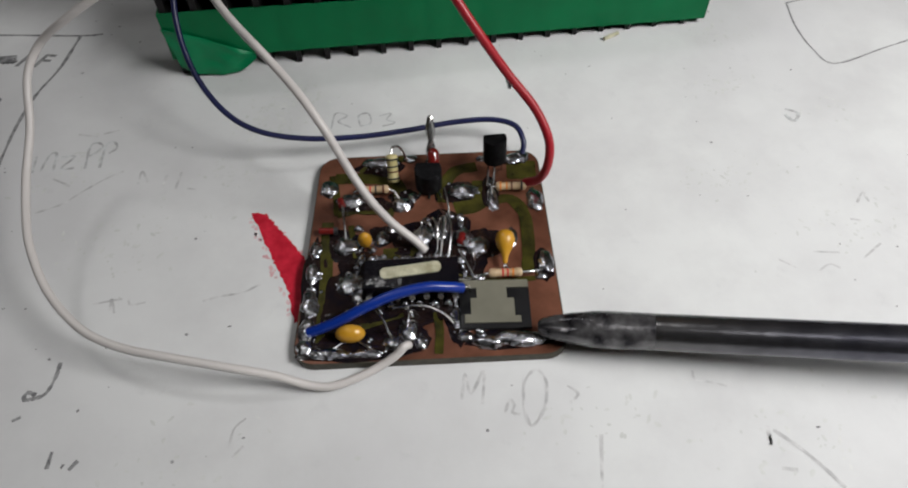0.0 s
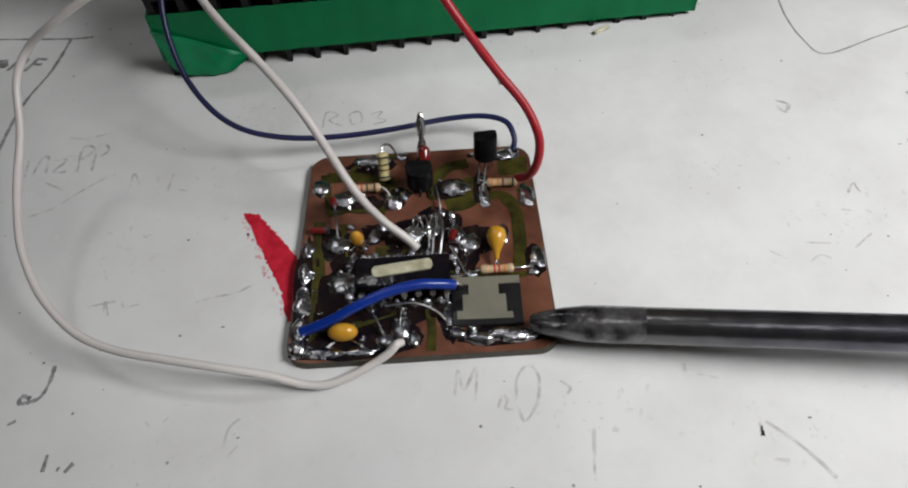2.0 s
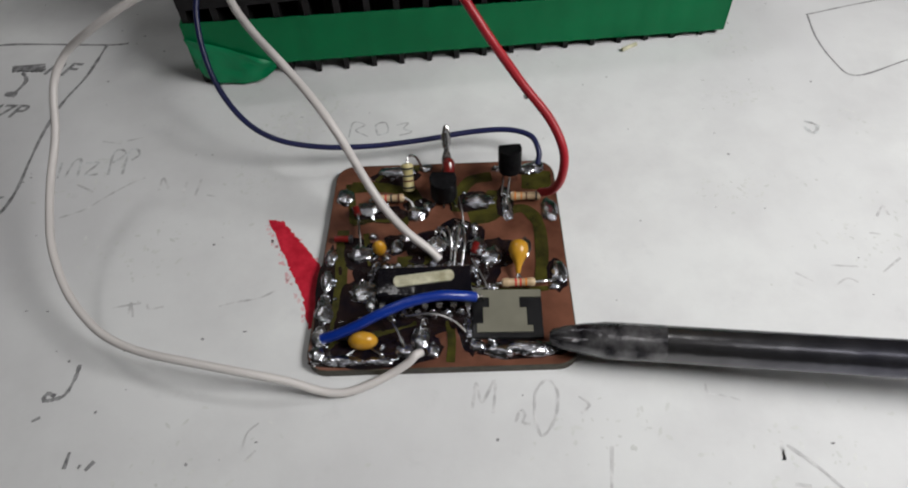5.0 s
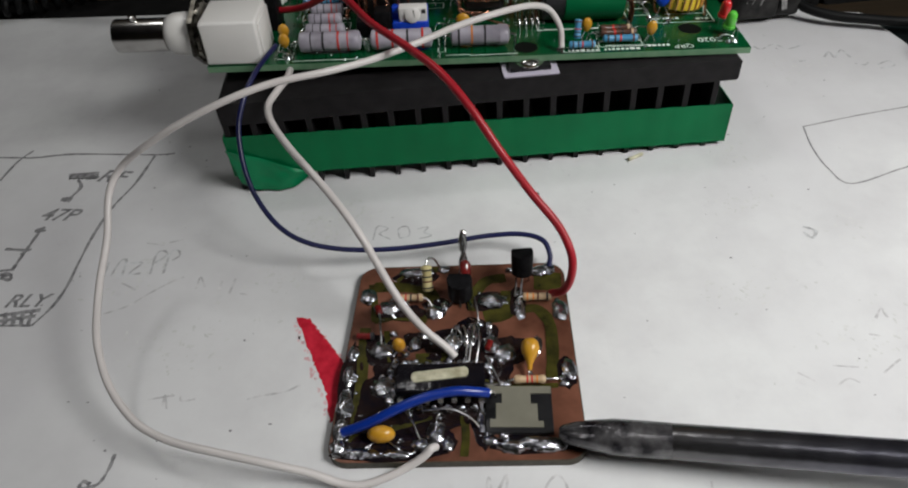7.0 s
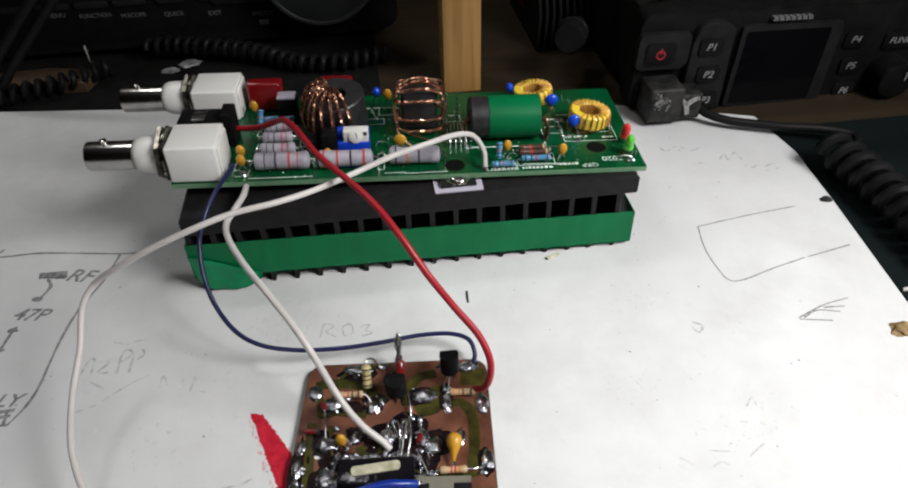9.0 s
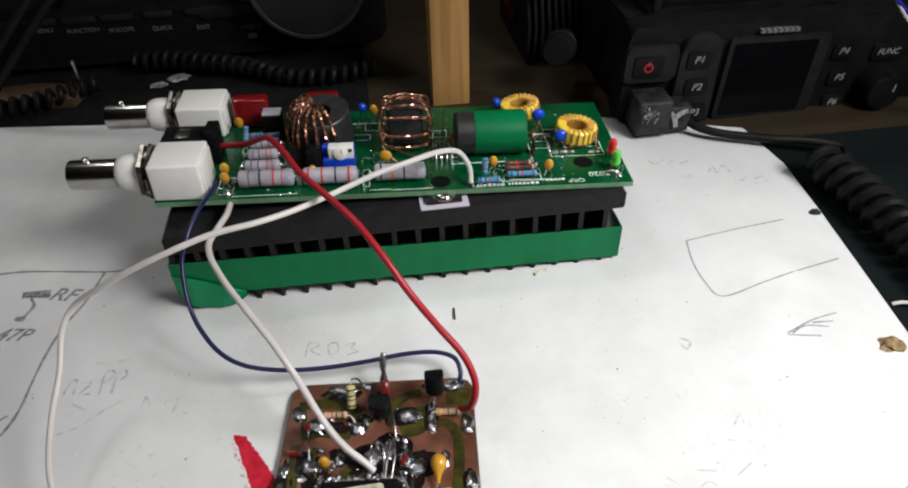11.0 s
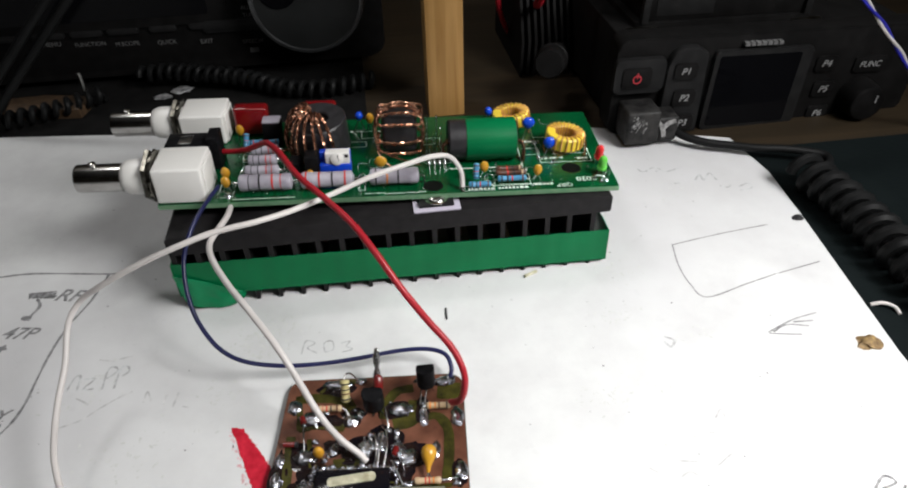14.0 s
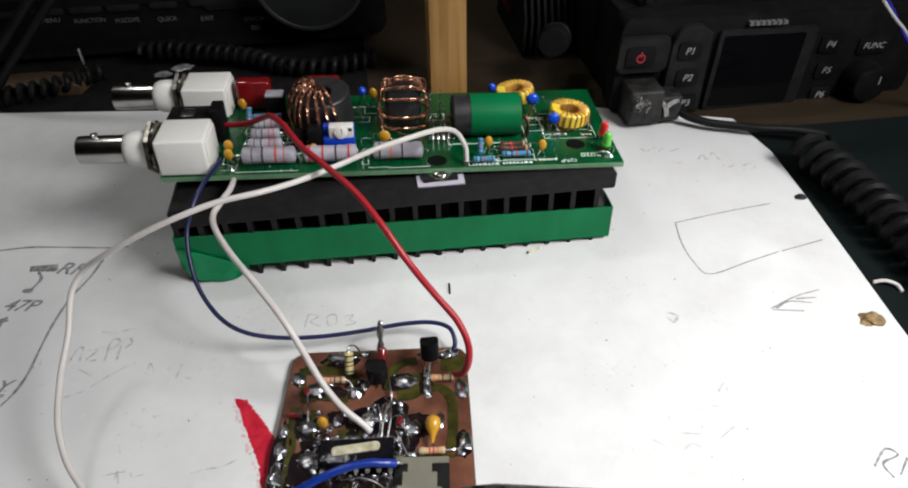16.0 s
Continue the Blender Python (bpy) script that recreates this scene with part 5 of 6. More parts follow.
for x0, y0, x1, y1 in ((33.4, 11.0, 35.0, 17.4), (56.2, 3.4, 58.0, 12.0), (19.6, 24.0, 32.4, 27.2), (66.6, 12.0, 74.0, 15.0), (108.0, 20.0, 113.0, 24.0), (36.0, 17.6, 39.6, 20.4), (52.0, 29.0, 58.0, 32.4), (76.0, 29.0, 82.0, 33.0)):
    silk((x0, y0), (x1, y0), (x1, y1), (x0, y1), (x0, y0), w=0.2)
# fine printed outlines round the parts
for x0, y0, x1, y1 in ((20.4, 11.2, 34.0, 16.0), (20.4, 17.2, 33.0, 22.0), (96.6, 2.9, 107.4, 5.9), (96.6, 6.1, 107.6, 8.9), (87.4, 0.8, 96.2, 3.2), (112.6, 15.0, 128.8, 31.0), (60.4, 10.8, 66.0, 16.0), (56.4, 34.6, 62.4, 39.4), (82.2, 13.2, 106.6, 29.0), (15.6, 2.6, 19.8, 10.8)):
    silk((x0, y0), (x1, y0), (x1, y1), (x0, y1), (x0, y0), w=0.22)
for x in (77.6, 79.2, 80.8, 82.4):
    lead(pcb, (x, 14.0, 0.1), (x, 14.1, 1.6), (x, 15.6, 2.4), (x, 16.6, 0.3), r=0.3, name="bare_link")
rng = random.Random(3)
bm = bmesh.new()
for i in range(150):
    x, y = rng.uniform(15, 131), rng.uniform(1.0, 44)
    s = rng.uniform(0.35, 0.85)
    lathe(bm, [(0.55 * s, 0.0), (0.5 * s, 0.12), (0.22 * s, 0.35 * s), (0.14 * s, 0.9 * s)], 7, m=Matrix.Translation((x, y, 0)))
part("solder_dots", bm, M_solder, pcb, "many small bright solder dots", kind="stuff")
for x, y, r in ((130.4, 3.4, 0.9), (128.6, 3.2, 0.7), (86.6, 2.6, 0.9), (18.8, 3.0, 1.0), (117.0, 15.8, 0.8), (112.4, 18.2, 0.9), (127.2, 5.2, 0.7)):
    bm = bmesh.new()
    lathe(bm, [(r, 0.0), (r * 0.8, 0.3), (r * 0.25, 0.9)], 12, m=Matrix.Translation((x, y, 0)))
    part("solder_joint", bm, M_solder, pcb)

# ---- wires between the boards ----


def wire(pts, r, material, label, ends=()):
    bm = bmesh.new()
    tube(bm, pts, r, 14, 10)
    ob = part("wire", bm, material)
    tagged(ob, label, "wire", "wires between the boards")
    for e in ends:
        lead(ob, *e, r=r * 0.55, name="bare_end")
    return ob


wire([(-53.0, 31.5, 34.6), (-47.2, 29.5, 35.2), (-42.0, 26.0, 37.4), (-37.0, 22.0, 41.0), (-34.0, 17.0, 44.0), (-29.8, 7.6, 46.0), (-24.5, -4.6, 46.0), (-17.2, -16.7, 46.0), (-10.9, -27.0, 45.2), (-5.8, -35.0, 41.5), (-0.6, -40.8, 34.5), (4.9, -44.2, 26.5), (9.9, -48.0, 20.4),
      (12.1, -51.6, 15.6), (12.0, -53.2, 10.8), (10.8, -52.6, 6.2), (8.6, -50.8, 3.6)], 0.86, M_redwire, "red insulated wire arching from the power jack to the small board")
wire([(-49.5, 12.0, 34.2), (-51.5, 3.0, 35.0), (-53.4, -2.4, 34.2), (-55.4, -7.5, 31.8), (-57.2, -12.0, 27.2), (-56.9, -17.8, 21.5), (-54.7, -23.6, 16.0), (-49.9, -29.8, 11.8), (-43.9, -32.8, 8.6), (-35.2, -33.8, 6.2), (-24.7, -34.0, 5.2), (-14.0, -33.4, 4.9), (-3.1, -32.4, 4.9), (4.6, -33.6, 5.6),
      (9.2, -36.2, 5.6), (10.4, -39.6, 4.2), (9.9, -41.6, 2.4)], 0.60, M_bluewire, "thin navy blue wire looping over the paper to the small board")
wire([(-46.6, 8.5, 29.4), (-46.6, 1.5, 30.8), (-48.1, -6.5, 32.0), (-49.5, -11.7, 31.6), (-48.2, -17.2, 30.6), (-43.8, -26.0, 29.8), (-37.9, -35.4, 28.4), (-32.8, -42.6, 25.4), (-29.3, -47.4, 21.4), (-27.0, -50.2, 17.0), (-24.6, -53.4, 12.6), (-21.9, -56.9, 9.4), (-18.6, -60.3, 6.8), (-14.8, -62.7, 3.9), (-13.2, -63.9, 2.3)],
     0.82, M_whitewire, "white insulated wire running down to the middle of the small board")
wire([(20.6, 5.6, 30.2), (20.4, 7.6, 34.5), (17.6, 8.4, 39.0), (12.4, 5.0, 42.0), (4.0, -0.6, 43.6), (-5.4, -4.3, 43.2), (-14.9, -8.6, 42.2), (-24.9, -15.0, 42.6), (-33.9, -20.4, 43.8), (-44.0, -24.0, 44.4), (-53.0, -27.6, 43.6), (-62.9, -28.6, 40.0), (-71.8, -28.0, 35.0), (-79.0, -26.6, 29.6), (-82.4, -30.0, 25.4),
      (-83.0, -37.8, 19.6), (-83.7, -46.7, 15.5), (-82.4, -57.1, 13.0), (-80.7, -63.0, 11.2), (-78.2, -68.3, 9.6), (-74.4, -73.4, 8.4), (-70.3, -77.2, 7.8), (-64.4, -80.5, 7.6), (-56.8, -83.2, 7.4), (-47.8, -85.7, 6.2), (-40.9, -87.0, 3.9), (-35.6, -88.4, 1.7), (-31.9, -88.8, 1.0), (-28.0, -88.0, 1.0), (-23.9, -86.7, 1.6), (-20.8, -85.7, 2.9), (-19.2, -84.8, 3.9), (-18.4, -84.0, 3.0)],
     0.74, M_whitewire, "long white insulated wire looping wide over the paper", [((20.6, 5.8, 30.4), (20.7, 5.0, 28.6))])

# ---- screwdriver ----
tip, far = Vector((3.6, -85.0, 5.1)), Vector((60.0, -99.9, 10.4))
d = (far - tip).normalized()
drv = thing("screwdriver", mm(*tip) @ d.to_track_quat("Z", "Y").to_matrix().to_4x4(), "cross-head screwdriver with a worn dark steel shaft touching the board", "screwdriver")
bm = bmesh.new()
prof = [(0.9, 0.0), (1.5, 0.6), (2.1, 2.6), (2.7, 5.6), (3.1, 9.0), (3.15, 12.0), (3.1, 19.0)]
n = 32
rings = []
for r, z in prof:
    ring = []
    for i in range(n):
        a = math.tau * i / n
        cut = 1 - (0.62 * max(0.0, 1 - z / 8.5) * (max(0, math.cos(4 * a)) ** 0.6))
        ring.append(bm.verts.new((r * cut * math.cos(a + 0.4), r * cut * math.sin(a + 0.4), z)))
    rings.append(ring)
for a, b in zip(rings, rings[1:]):
    for i in range(n):
        bm.faces.new((a[i], a[(i + 1) % n], b[(i + 1) % n], b[i]))
bm.faces.new(rings[0][::-1])
bm.faces.new(rings[-1])
part("cross_tip", bm, M_blacktip, drv, "scuffed blackened cross tip")
bm = bmesh.new()
lathe(bm, [(3.0, 19.0), (3.08, 19.2), (3.0, 104.0)], 32)
part("shaft", bm, M_bluesteel, drv, "worn dark steel shaft")
bm = bmesh.new()
lathe(bm, [(4.5, 100.4), (7.5, 102), (9.0, 108), (8.0, 116), (12.0, 128), (13.0, 150), (12.0, 185), (9.0, 195), (0.1, 196)], 24)
part("handle", bm, M_handle, drv, "moulded plastic handle")

# ---- small litter on the paper ----


def crumb(x, y, r, material, name, label, category, z=0.0, flat=0.35, seed=0):
    bm = bmesh.new()
    bmesh.ops.create_icosphere(bm, subdivisions=3, radius=1)
    for v in bm.verts:
        k = 1 + 0.55 * noise.noise(v.co * 1.5 + Vector((seed, 2, 1)))
        v.co = Vector((v.co.x * r * k * 1.35, v.co.y * r * k, max(-0.1, v.co.z) * r * flat * k))
    ob = part(name, bm, material, at=mm(x, y, z + 0.1 * r * flat))
    return tagged(ob, label, category)


crumb(127.0, -45.7, 2.6, M_crumb, "debris_flake", "crinkled brown and gold flake lying on the paper", "debris", seed=3)
crumb(137.2, 11.5, 1.5, M_bandblack, "debris_flake", "small dark crumb at the paper's edge", "debris", seed=5)
bm = bmesh.new()
tube(bm, [(38.5, -3.4, 0.55), (42.6, -1.6, 0.55)], 0.5, 8)
tagged(part("wire_offcut", bm, M_cream), "short cream wire offcut lying on the paper", "offcut")
bm = bmesh.new()
tube(bm, [(12.0, -17.8, 0.3), (12.3, -13.4, 0.3)], 0.28, 8)
tagged(part("wire_offcut", bm, M_bandblack), "short straight dark wire offcut on the paper", "offcut")
bm = bmesh.new()
tube(bm, [(136.5, -31.5, -0.2), (139.5, -32.2, 0.6), (142.2, -34.0, 0.3), (142.6, -36.4, -0.4)], 0.55, 8)
tagged(part("wire_offcut", bm, M_whitewire), "curled white wire offcut on the black desk", "offcut")

# ---- large radio behind ----
rad = thing("radio_transceiver", mm(-125, 165, -0.9), "large black desktop radio with a big tuning knob and labelled keys", "radio")
bm = bmesh.new()
box(bm, -118, 6, 3, 118, 235, 98, bevel=2)
part("case", bm, M_radio, rad)
for x in (-100, 100):
    bm = bmesh.new()
    lathe(bm, [(8, 0), (8, 3.2)], 20, m=Matrix.Translation((x, 20, 0)))
    part("foot", bm, M_black, rad)
    bm = bmesh.new()
    lathe(bm, [(8, 0), (8, 3.2)], 20, m=Matrix.Translation((x, 215, 0)))
    part("foot", bm, M_black, rad)
bm = bmesh.new()
prism(bm, rounded(-120, 4.4, 131.0, 99, 7), -7, 0, bevel=1.5, m=pose(0, 0, 0, 90, 0, 0))
panel = part("front_panel", bm, M_radio, rad)
bm = bmesh.new()
prism(bm, rounded(-66, 27.0, 60.0, 90, 3), 0, 1.4, bevel=0.6, m=pose(0, 0, 0, 90, 0, 0))
part("screen_frame", bm, M_radio, panel)
bm = bmesh.new()
prism(bm, rounded(-58, 31.5, 52.0, 86, 1), 1.4, 1.6, m=pose(0, 0, 0, 90, 0, 0))
part("screen", bm, M_screen, panel, "dark glossy screen")
bm = bmesh.new()
prism(bm, rounded(48.0, 22.4, 84.0, 28.0, 1.5), 0, 1.8, bevel=0.8, m=pose(0, 0, 0, 90, 0, 0))
part("trim_ridge", bm, M_radio2, panel)
for x, w in ((-36.5, 12), (-20.0, 14), (-3.5, 14), (12.7, 14), (30.3, 12), (48.0, 12)):
    bm = bmesh.new()
    prism(bm, rounded(x - w / 2, 24.6, x + w / 2, 27.4, 1), 0, 1.6, bevel=0.5, m=pose(0, 0, 0, 90, 0, 0))
    part("key", bm, M_radio2, panel)
for x, z, wd, s in ((-20.1, 22.2 - 1.4, "MENU", 3.0), (-3.5, 19.6, "FUNCTION", 2.7), (12.7, 18.6, "M.SCOPE", 2.7), (30.3, 18.0, "QUICK", 2.8), (48.1, 17.0, "EXIT", 2.9), (69.0, 15.4, "SPEECH", 2.8)):
    text_part("key_label", wd, s, mm(x, -0.1, z + 1.0, 90, 0, 0), M_dimprint, panel, 0.02)
bm = bmesh.new()
box(bm, 66.9, -0.3, 11.0, 71.1, 0, 13.4, bevel=0.1)
part("lock_mark", bm, M_dimprint, panel)
for z, wd in ((32.4, "AUTO"), (29.0, "TUNE")):
    text_part("key_label", wd, 2.7, mm(70.2, -0.1, z, 90, 0, 0), M_dimprint, panel, 0.02)
dialm = Matrix.Translation((98.0, 0, 40.5)) @ pose(0, 0, 0, 90, 0, 0)
bm = bmesh.new()
lathe(bm, [(27, 0), (27, 2.5), (25.8, 3.4)], 60, m=dialm)
dial = part("tuning_ring", bm, M_radio2, panel, "charcoal ring round the tuning knob")
bm = bmesh.new()
lathe(bm, [(25.0, 3.0), (25.2, 15.0), (24.4, 16.4), (23.0, 17.0), (0.1, 17.0)], 60, m=dialm)
part("tuning_knob", bm, M_knob, dial, "large satin grey tuning knob")
bm = bmesh.new()
lathe(bm, [(25.25, 15.0), (25.5, 15.6), (24.9, 16.9), (23.6, 17.3), (23.0, 17.02)], 60, m=dialm, closed=False)
part("knob_rim", bm, M_rim, dial, "thin polished dark rim")
bm = bmesh.new()
lathe(bm, [(8.6, 17.02), (8.3, 17.7), (7.8, 17.9), (7.0, 17.5), (4.0, 17.12), (0.1, 17.05)], 40, m=dialm @ Matrix.Translation((-12.2, 4.6, 0)))
part("finger_dimple", bm, M_screen, dial, "glossy black finger dimple")

# ---- mobile radio at the right ----
mob = thing("mobile_radio", mm(90, 75.0, -0.9, 0, 1.6, 1.0), "black mobile radio with a small screen and numbered keys", "radio")
bm = bmesh.new()
box(bm, 3, 10, 2.5, 127, 135, 39, bevel=2)
part("case", bm, M_radio, mob)
for x, y in ((12, 20), (116, 20), (12, 120), (116, 120)):
    bm = bmesh.new()
    lathe(bm, [(5, 0), (5, 2.7)], 16, m=Matrix.Translation((x, y, 0)))
    part("foot", bm, M_black, mob)
bm = bmesh.new()
prism(bm, rounded(0, 0.6, 130, 41, 5), -12, -2, bevel=1.2, m=pose(0, 0, 0, 90, 0, 0))
front = part("front_panel", bm, M_radio, mob)
bm = bmesh.new()
prism(bm, rounded(-1.0, 20.0, 19.2, 34.0, 2.2), -2, 0.6, bevel=0.8, m=pose(0, 0, 0, 90, 0, 0))
part("power_bezel", bm, M_radio2, front)
bm = bmesh.new()
prism(bm, rounded(2.0, 22.6, 13.6, 30.6, 1.2), 0.6, 1.3, bevel=0.4, m=pose(0, 0, 0, 90, 0, 0))
pk = part("power_key", bm, M_radio, front)
bm = bmesh.new()
lathe(bm, [(1.8, 0), (1.8, 0.12), (1.3, 0.13), (1.3, 0.0)], 20, m=Matrix.Translation((7.8, -1.32, 26.2)) @ pose(0, 0, 0, 90, 0, 0), closed=False)
box(bm, 7.55, -1.48, 26.6, 8.05, -1.32, 28.8)
part("power_mark", bm, M_redprint, pk, "red power symbol")
bm = bmesh.new()
prism(bm, [(19.5, 1.5), (19.5, 30.5), (21.5, 35.5), (25, 38), (31, 37.8), (35.5, 35), (37.0, 1.5)], -2, 1.6, bevel=1.2, m=pose(0, 0, 0, 90, 0, 0))
part("key_column", bm, M_radio2, front)
for x, z, wd, pl in ((26.8, 28.6, "P1", 1.7), (28.2, 17.4, "P2", 1.7), (29.6, 6.4, "P3", 1.7), (88.4, 26.4, "P4", -1.9), (90.6, 15.2, "P5", -1.9), (91.6, 4.2, "P6", -1.9), (108.0, 25.0, "FUNC", -1.9)):
    bm = bmesh.new()
    w = 4.6 if len(wd) == 2 else 7.0
    prism(bm, rounded(x - w, z - 3.4, x + w, z + 3.4, 1.2), pl, pl + 0.7, bevel=0.4, m=pose(0, 0, 0, 90, 0, 0))
    k = part("key", bm, M_radio, front)
    text_part("key_label", wd, 4.0 if len(wd) == 2 else 3.5, mm(x, -pl - 0.74, z, 90, 0, 0), M_print, k, 0.02, slant=0.2)
bm = bmesh.new()
prism(bm, rounded(39.0, 0.8, 80.0, 35.0, 2), -2, 0.2, bevel=0.8, m=pose(0, 0, 0, 90, 0, 0))
bz = part("screen_bezel", bm, M_radio2, front)
bm = bmesh.new()
prism(bm, rounded(41.0, 3.2, 75.0, 33.0, 1), 0.2, 0.45, m=pose(0, 0, 0, 90, 0, 0))
part("screen", bm, M_screen, bz, "unlit black screen")
bm = bmesh.new()
for i in range(7):
    box(bm, 50.0 + i * 2.3, -0.3, 36.6, 51.7 + i * 2.3, 2.5, 37.9, m=None)
part("name_bars", bm, M_dimprint, front)
bm = bmesh.new()
lathe(bm, [(8.0, -2.0), (7.8, 4), (7.2, 7.4), (6.4, 8.0), (0.1, 8.2)], 32, m=Matrix.Translation((106.5, 0, 11.6)) @ pose(0, 0, 0, 90, 0, 0))
kn = part("volume_knob", bm, M_radio, front)
bm = bmesh.new()
box(bm, 108.6, -8.4, 12.4, 109.2, -8.05, 15.6)
part("knob_mark", bm, M_print, kn)
bm = bmesh.new()
lathe(bm, [(6.6, 0), (6.8, 2), (6.3, 2.4), (6.3, 9), (5.6, 10.4), (0.1, 10.4)], 28, m=Matrix.Translation((-15.5, 34, 21.0)) @ pose(0, 0, 0, 80, 0, -25))
lathe(bm, [(4.0, -14), (4.0, 0)], 20, m=Matrix.Translation((-15.5, 34, 21.0)) @ pose(0, 0, 0, 80, 0, -25))
part("side_knob", bm, M_radio, mob)
bm = bmesh.new()
box(bm, -20, 120, 0.2, 4, 126, 31)
fins = part("fin_carrier", bm, M_anod, mob)
for i in range(9):
    bm = bmesh.new()
    prism(bm, [(62, 0.2), (62, 17), (72, 35), (120, 36), (120, 0.2)], -22 + 3.1 * i, -20.7 + 3.1 * i, m=Matrix(((0, 0, 1, 0), (1, 0, 0, 0), (0, 1, 0, 0), (0, 0, 0, 1))))
    part("cooling_fin", bm, M_radio, fins)
# plug and curly lead of the microphone
M_plug = mat("scuffed_plug", (0.006, 0.006, 0.0063), 0.5, colour2=(0.034, 0.033, 0.032), scale=260, bump=0.5, bscale=500, spec=0.2)
M_scuff = mat("pale_scuff", (0.36, 0.355, 0.35), 0.6, colour2=(0.08, 0.08, 0.08), scale=600)
plug = thing("microphone_lead", mm(0, 0, -0.9), "black microphone plug with a coiled lead trailing over the desk", "cable")
bm = bmesh.new()
box(bm, 93.0, 63.5, 3.0, 106.5, 76.0, 17.0, bevel=1.2, seg=3)
box(bm, 105.5, 64.5, 3.0, 114.5, 74.5, 13.5, bevel=1.2, seg=3)
body = part("plug", bm, M_plug, plug, "scuffed black modular plug")
bm = bmesh.new()
prism(bm, [(0, 0), (1.6, 0.4), (1.2, 3.5), (3.4, 5.0), (5.6, 5.6), (5.0, 7.0), (2.4, 6.6), (0.2, 5.2), (-1.2, 6.8), (-2.0, 6.2), (-0.6, 3.0)], 0, 0.12, m=Matrix.Translation((107.5, 63.0, 6.0)) @ pose(0, 0, 0, 78, 0, 0))
bmesh.ops.translate(bm, vec=(0, -0.1, 0), verts=bm.verts)
part("worn_mark", bm, M_scuff, body, "worn pale paint mark")
rng = random.Random(41)
bm = bmesh.new()
for i in range(34):
    x, z = rng.gauss(97.5, 1.7), rng.gauss(12.2, 1.7)
    r, a0 = rng.uniform(0.15, 0.5), rng.gauss(1.1, 0.5)
    ring = []
    for k in range(7):
        p, q = 2.2 * r * math.cos(k * math.tau / 7) * rng.uniform(0.6, 1.2), 0.6 * r * math.sin(k * math.tau / 7) * rng.uniform(0.6, 1.2)
        ring.append(bm.verts.new((x + p * math.cos(a0) - q * math.sin(a0), 63.47 - 0.0005 * i, z + p * math.sin(a0) + q * math.cos(a0))))
    bm.faces.new(ring)
part("scratches", bm, M_scuff, body, "pale scratches on the plug", kind="stuff")
bm = bmesh.new()
tube(bm, [(113, 68, 7), (117, 63, 5.5), (124, 58.5, 4.6), (134, 54.5, 4.4), (142, 51.0, 4.6), (150, 48.4, 5.0), (158, 45.2, 5.0), (163.5, 41.5, 4.8), (162, 36.5, 4.6), (156, 32.5, 4.4)], 1.6, 12, 8)
part("lead", bm, M_cable, plug)


def coil(path, R, r, pitch, name, parent):
    line = catmull(path, 40)
    pts, s = [], 0.0
    for i in range(len(line) - 1):
        d = line[i + 1] - line[i]
        s += d.length
        t = d.normalized()
        a = t.cross(Vector((0, 0, 1))).normalized()
        b = a.cross(t)
        pts.append((line[i], a, b, s))
    total = s
    bm = bmesh.new()
    n = int(total / pitch * 14)
    out = []
    j = 0
    for k in range(n):
        q = total * k / n
        while j < len(pts) - 1 and pts[j][3] < q:
            j += 1
        p, a, b, _ = pts[j]
        if j:
            prev = pts[j - 1]
            f = (q - prev[3]) / max(1e-6, pts[j][3] - prev[3])
            p = prev[0] + (pts[j][0] - prev[0]) * f
        ang = math.tau * q / pitch
        out.append(p + R * (math.cos(ang) * a + math.sin(ang) * b))
    tube(bm, out, r, 8, 1, curve=False)
    return part(name, bm, M_cable, parent)


coil([(147.5, 31, 7.4), (149.5, 24, 7.4), (151.0, 14, 7.4), (152.0, 2, 7.4), (152.4, -10, 7.4), (152.6, -24, 7.4), (156, -50, 7.4), (166, -80, 7.4)], 5.2, 2.0, 6.2, "coiled_lead", plug)
lead2 = thing("coiled_cable", mm(0, 0, -0.9), "black coiled cable lying along the foot of the large radio", "cable")
coil([(-108, 156, 8), (-95, 156, 8.5), (-80, 152, 8), (-60, 146, 7), (-40, 136, 4.8), (-20, 134, 4.4), (0, 140, 4.4)], 2.9, 1.35, 4.6, "coiled_lead", lead2)
lead3 = thing("coiled_cable", mm(0, 0, -0.9), "black coiled cable beside the paper's back edge", "cable")
coil([(-175, 122, 5.4), (-155, 127, 5.4), (-138, 134, 5.4), (-122, 146, 5.4)], 2.9, 1.35, 4.6, "coiled_lead", lead3)
# thick black cable hanging in front of the large radio
bm = bmesh.new()
for o in (-2.0, 2.0):
    tube(bm, [(-70 + o, 118, 120 - o), (-92 + o, 120, 84 - o), (-109 + o, 120, 63.9 - o), (-130 + o, 120, 43 - o), (-151 + o, 122, 22 - o), (-165 + o, 126, 8 - o * 0.5), (-185, 128 + o, 3)], 1.9, 12, 8)
tagged(part("power_cable", bm, M_cable), "twin-core black cable hanging past the large radio", "cable")
# fan on the mobile radio
fan = thing("cooling_fan", mm(102, 91, 37.2, 0, 1.6, 2), "black square cooling fan with shiny wire grille on the radio", "fan")
bm = bmesh.new()
prism(bm, rounded(0, 0, 76, 76, 4), 0, 3, bevel=0.4)
prism(bm, rounded(0, 0, 76, 76, 4), 14, 16.5, bevel=0.4)
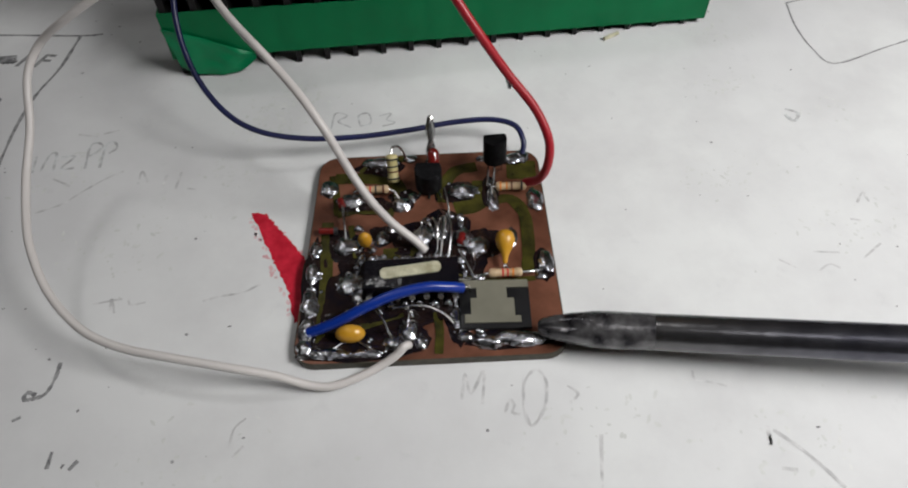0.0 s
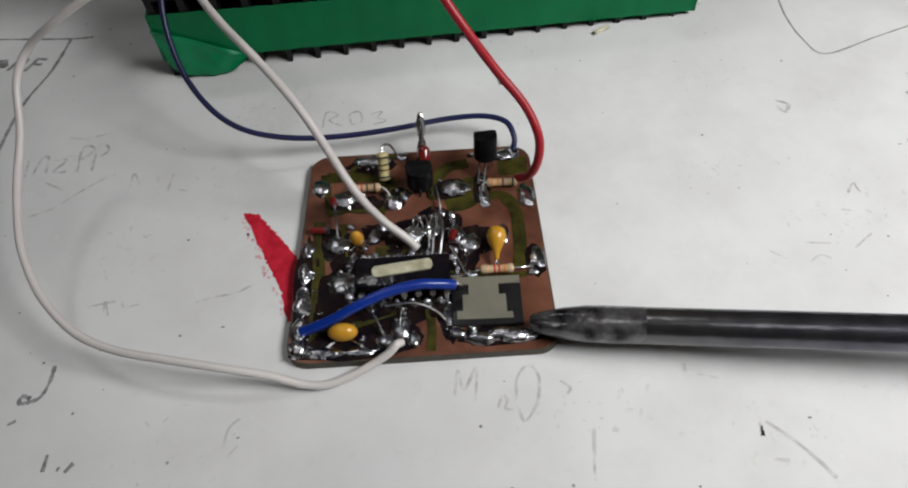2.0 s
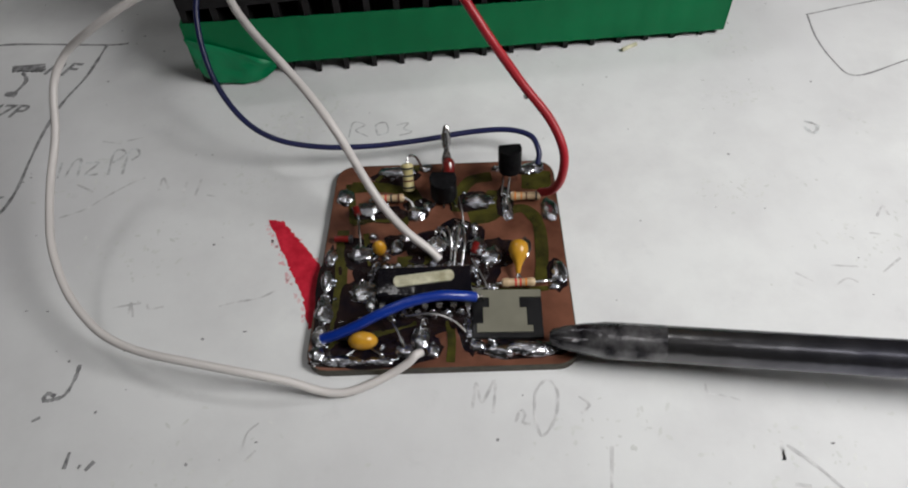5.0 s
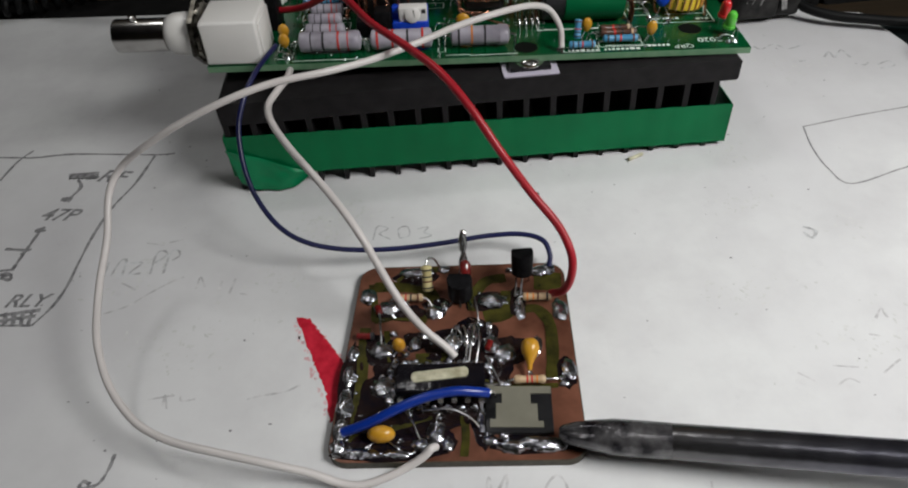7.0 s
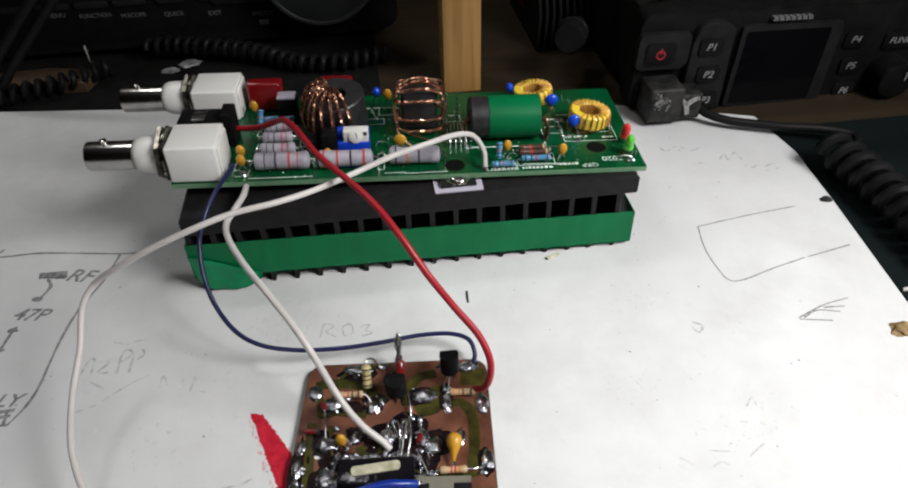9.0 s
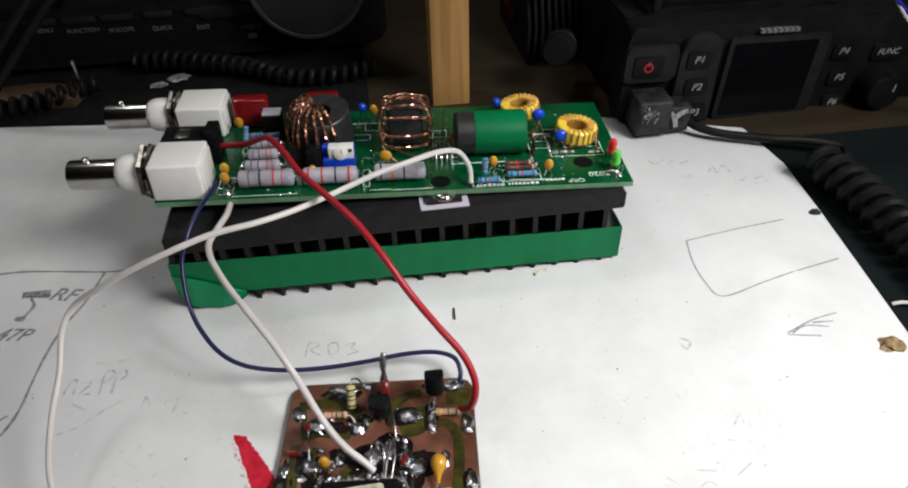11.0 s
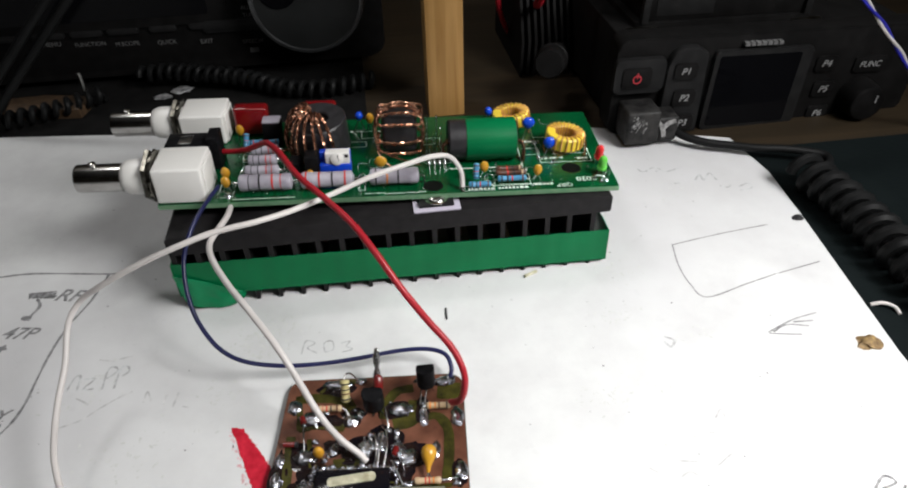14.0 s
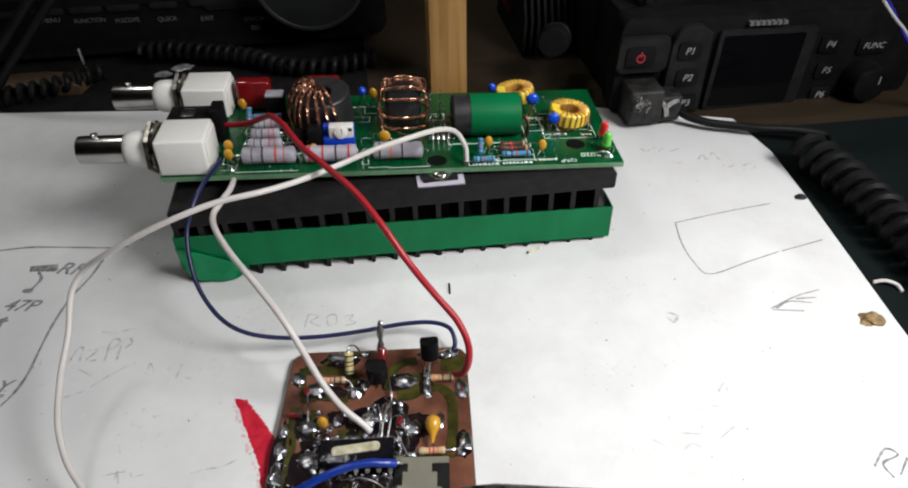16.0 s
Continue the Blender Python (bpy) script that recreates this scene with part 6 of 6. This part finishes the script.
box(bm, 3, 1.5, 3, 73, 74.5, 14, bevel=0.5)
part("housing", bm, M_radio, fan)
bm = bmesh.new()
for R in (6, 12, 18, 24, 30, 35):
    tube(bm, [(38 + R * math.cos(a * math.tau / 32), 38 + R * math.sin(a * math.tau / 32), 18.5 + (1.6 if R < 20 else 0.8)) for a in range(33)], 0.7, 6, 1, curve=False)
for a in (45, 135, 225, 315):
    c, s = math.cos(radians(a)), math.sin(radians(a))
    tube(bm, [(38 + 6 * c, 38 + 6 * s, 19.1), (38 + 46 * c, 38 + 46 * s, 17.3)], 0.8, 6)
part("wire_grille", bm, M_chrome, fan, "shiny wire finger guard")
for x, y in ((4.5, 4.5), (71.5, 4.5), (4.5, 71.5), (71.5, 71.5)):
    bm = bmesh.new()
    lathe(bm, [(2.4, 16.4), (2.4, 17.8), (1.1, 18.0), (1.1, 24.5), (0.7, 25)], 14, m=Matrix.Translation((x, y, 0)))
    part("bolt", bm, M_nickel, fan, "protruding steel bolt")
# flange ends, made of paler metal to stand in for their white glint
for x0, x1 in ((-4, 9), (66, 79)):
    bm = bmesh.new()
    box(bm, x0, -2.4, 0.0, x1, 1.0, 1.3, bevel=0.4)
    part("flange_glint", bm, M_shadednickel, fan, "end of the foot flange, in paler metal for its glint")
for x in (3.4, 72.6):
    bm = bmesh.new()
    box(bm, x - 1.5, -0.4, 2.6, x + 1.5, 2.2, 14.4, bevel=0.5)
    part("corner_post", bm, M_radio2, fan)
bm = bmesh.new()
box(bm, 8, 1.2, 5, 32, 1.6, 12, bevel=0.1)
part("side_label", bm, M_radio2, fan)
# loose wires at the back
for pts, r, mt, lb in (([(53.4, 160, 95), (58, 160, 62), (61.7, 160, 42), (60.5, 160, 28), (66, 165, 12), (75, 175, 1)], 1.3, M_redwire, "red cable behind the post"),
                       ([(86, 118, 85), (77.4, 120, 55), (73.0, 124, 44), (72.6, 132, 35.5), (76, 143, 31.8), (83, 158, 31.6)], 1.8, M_redwire, "thick red cable beside the mobile radio"),
                       ([(66, 168, 60), (78, 168, 33), (90, 170, 30), (104, 172, 32)], 1.0, M_redwire, "thin red cable behind the fan")):
    bm = bmesh.new()
    tube(bm, pts, r, 10, 8)
    tagged(part("loose_cable", bm, mt), lb, "cable")
tw = thing("twisted_pair", mm(0, 0, -0.9), "blue and white twisted wire pair hanging beside the fan", "cable")
for s, mt, nm in ((0, M_twistblue, "blue_strand"), (math.pi, M_whitewire, "white_strand")):
    line = catmull([(140, 58, 86), (155.4, 60, 71.7), (163.9, 60, 63.7), (174.6, 60, 54.3), (188, 60, 41.3), (201.1, 60, 27.3), (213, 60, 12), (222, 58, 3), (240, 50, 2.0)], 12)
    bm = bmesh.new()
    tube(bm, [p + Vector((0.6 * math.cos(s + i * 0.30), 0.5 * math.sin(s + i * 0.30), 0.65 * math.sin(s + i * 0.30))) for i, p in enumerate(line)], 0.62, 8, 2)
    part(nm, bm, mt, tw)
# clutter by the large radio's foot
bm = bmesh.new()
prism(bm, [(-176, 138), (-131, 133), (-128, 146), (-150, 151), (-172, 150)], -0.9, 3.5, bevel=0.8)
tagged(part("wood_offcut", bm, M_offcut), "rough brown wooden offcut lying on the desk", "wood")
bm = bmesh.new()
tube(bm, [(-128.5, 141, -0.9), (-128.5, 141, 17)], 0.9, 8)
tagged(part("steel_pin", bm, M_nickel), "thin upright steel pin beside the wooden offcut", "pin")
crumb(-91, 153, 3.6, M_foil, "foil_scrap", "crumpled silver foil scrap on the desk", "debris", z=-0.9, flat=0.3, seed=9)
crumb(-99, 147, 2.6, M_foil, "foil_scrap", "tiny silver foil scrap on the desk", "debris", z=-0.9, flat=0.4, seed=12)
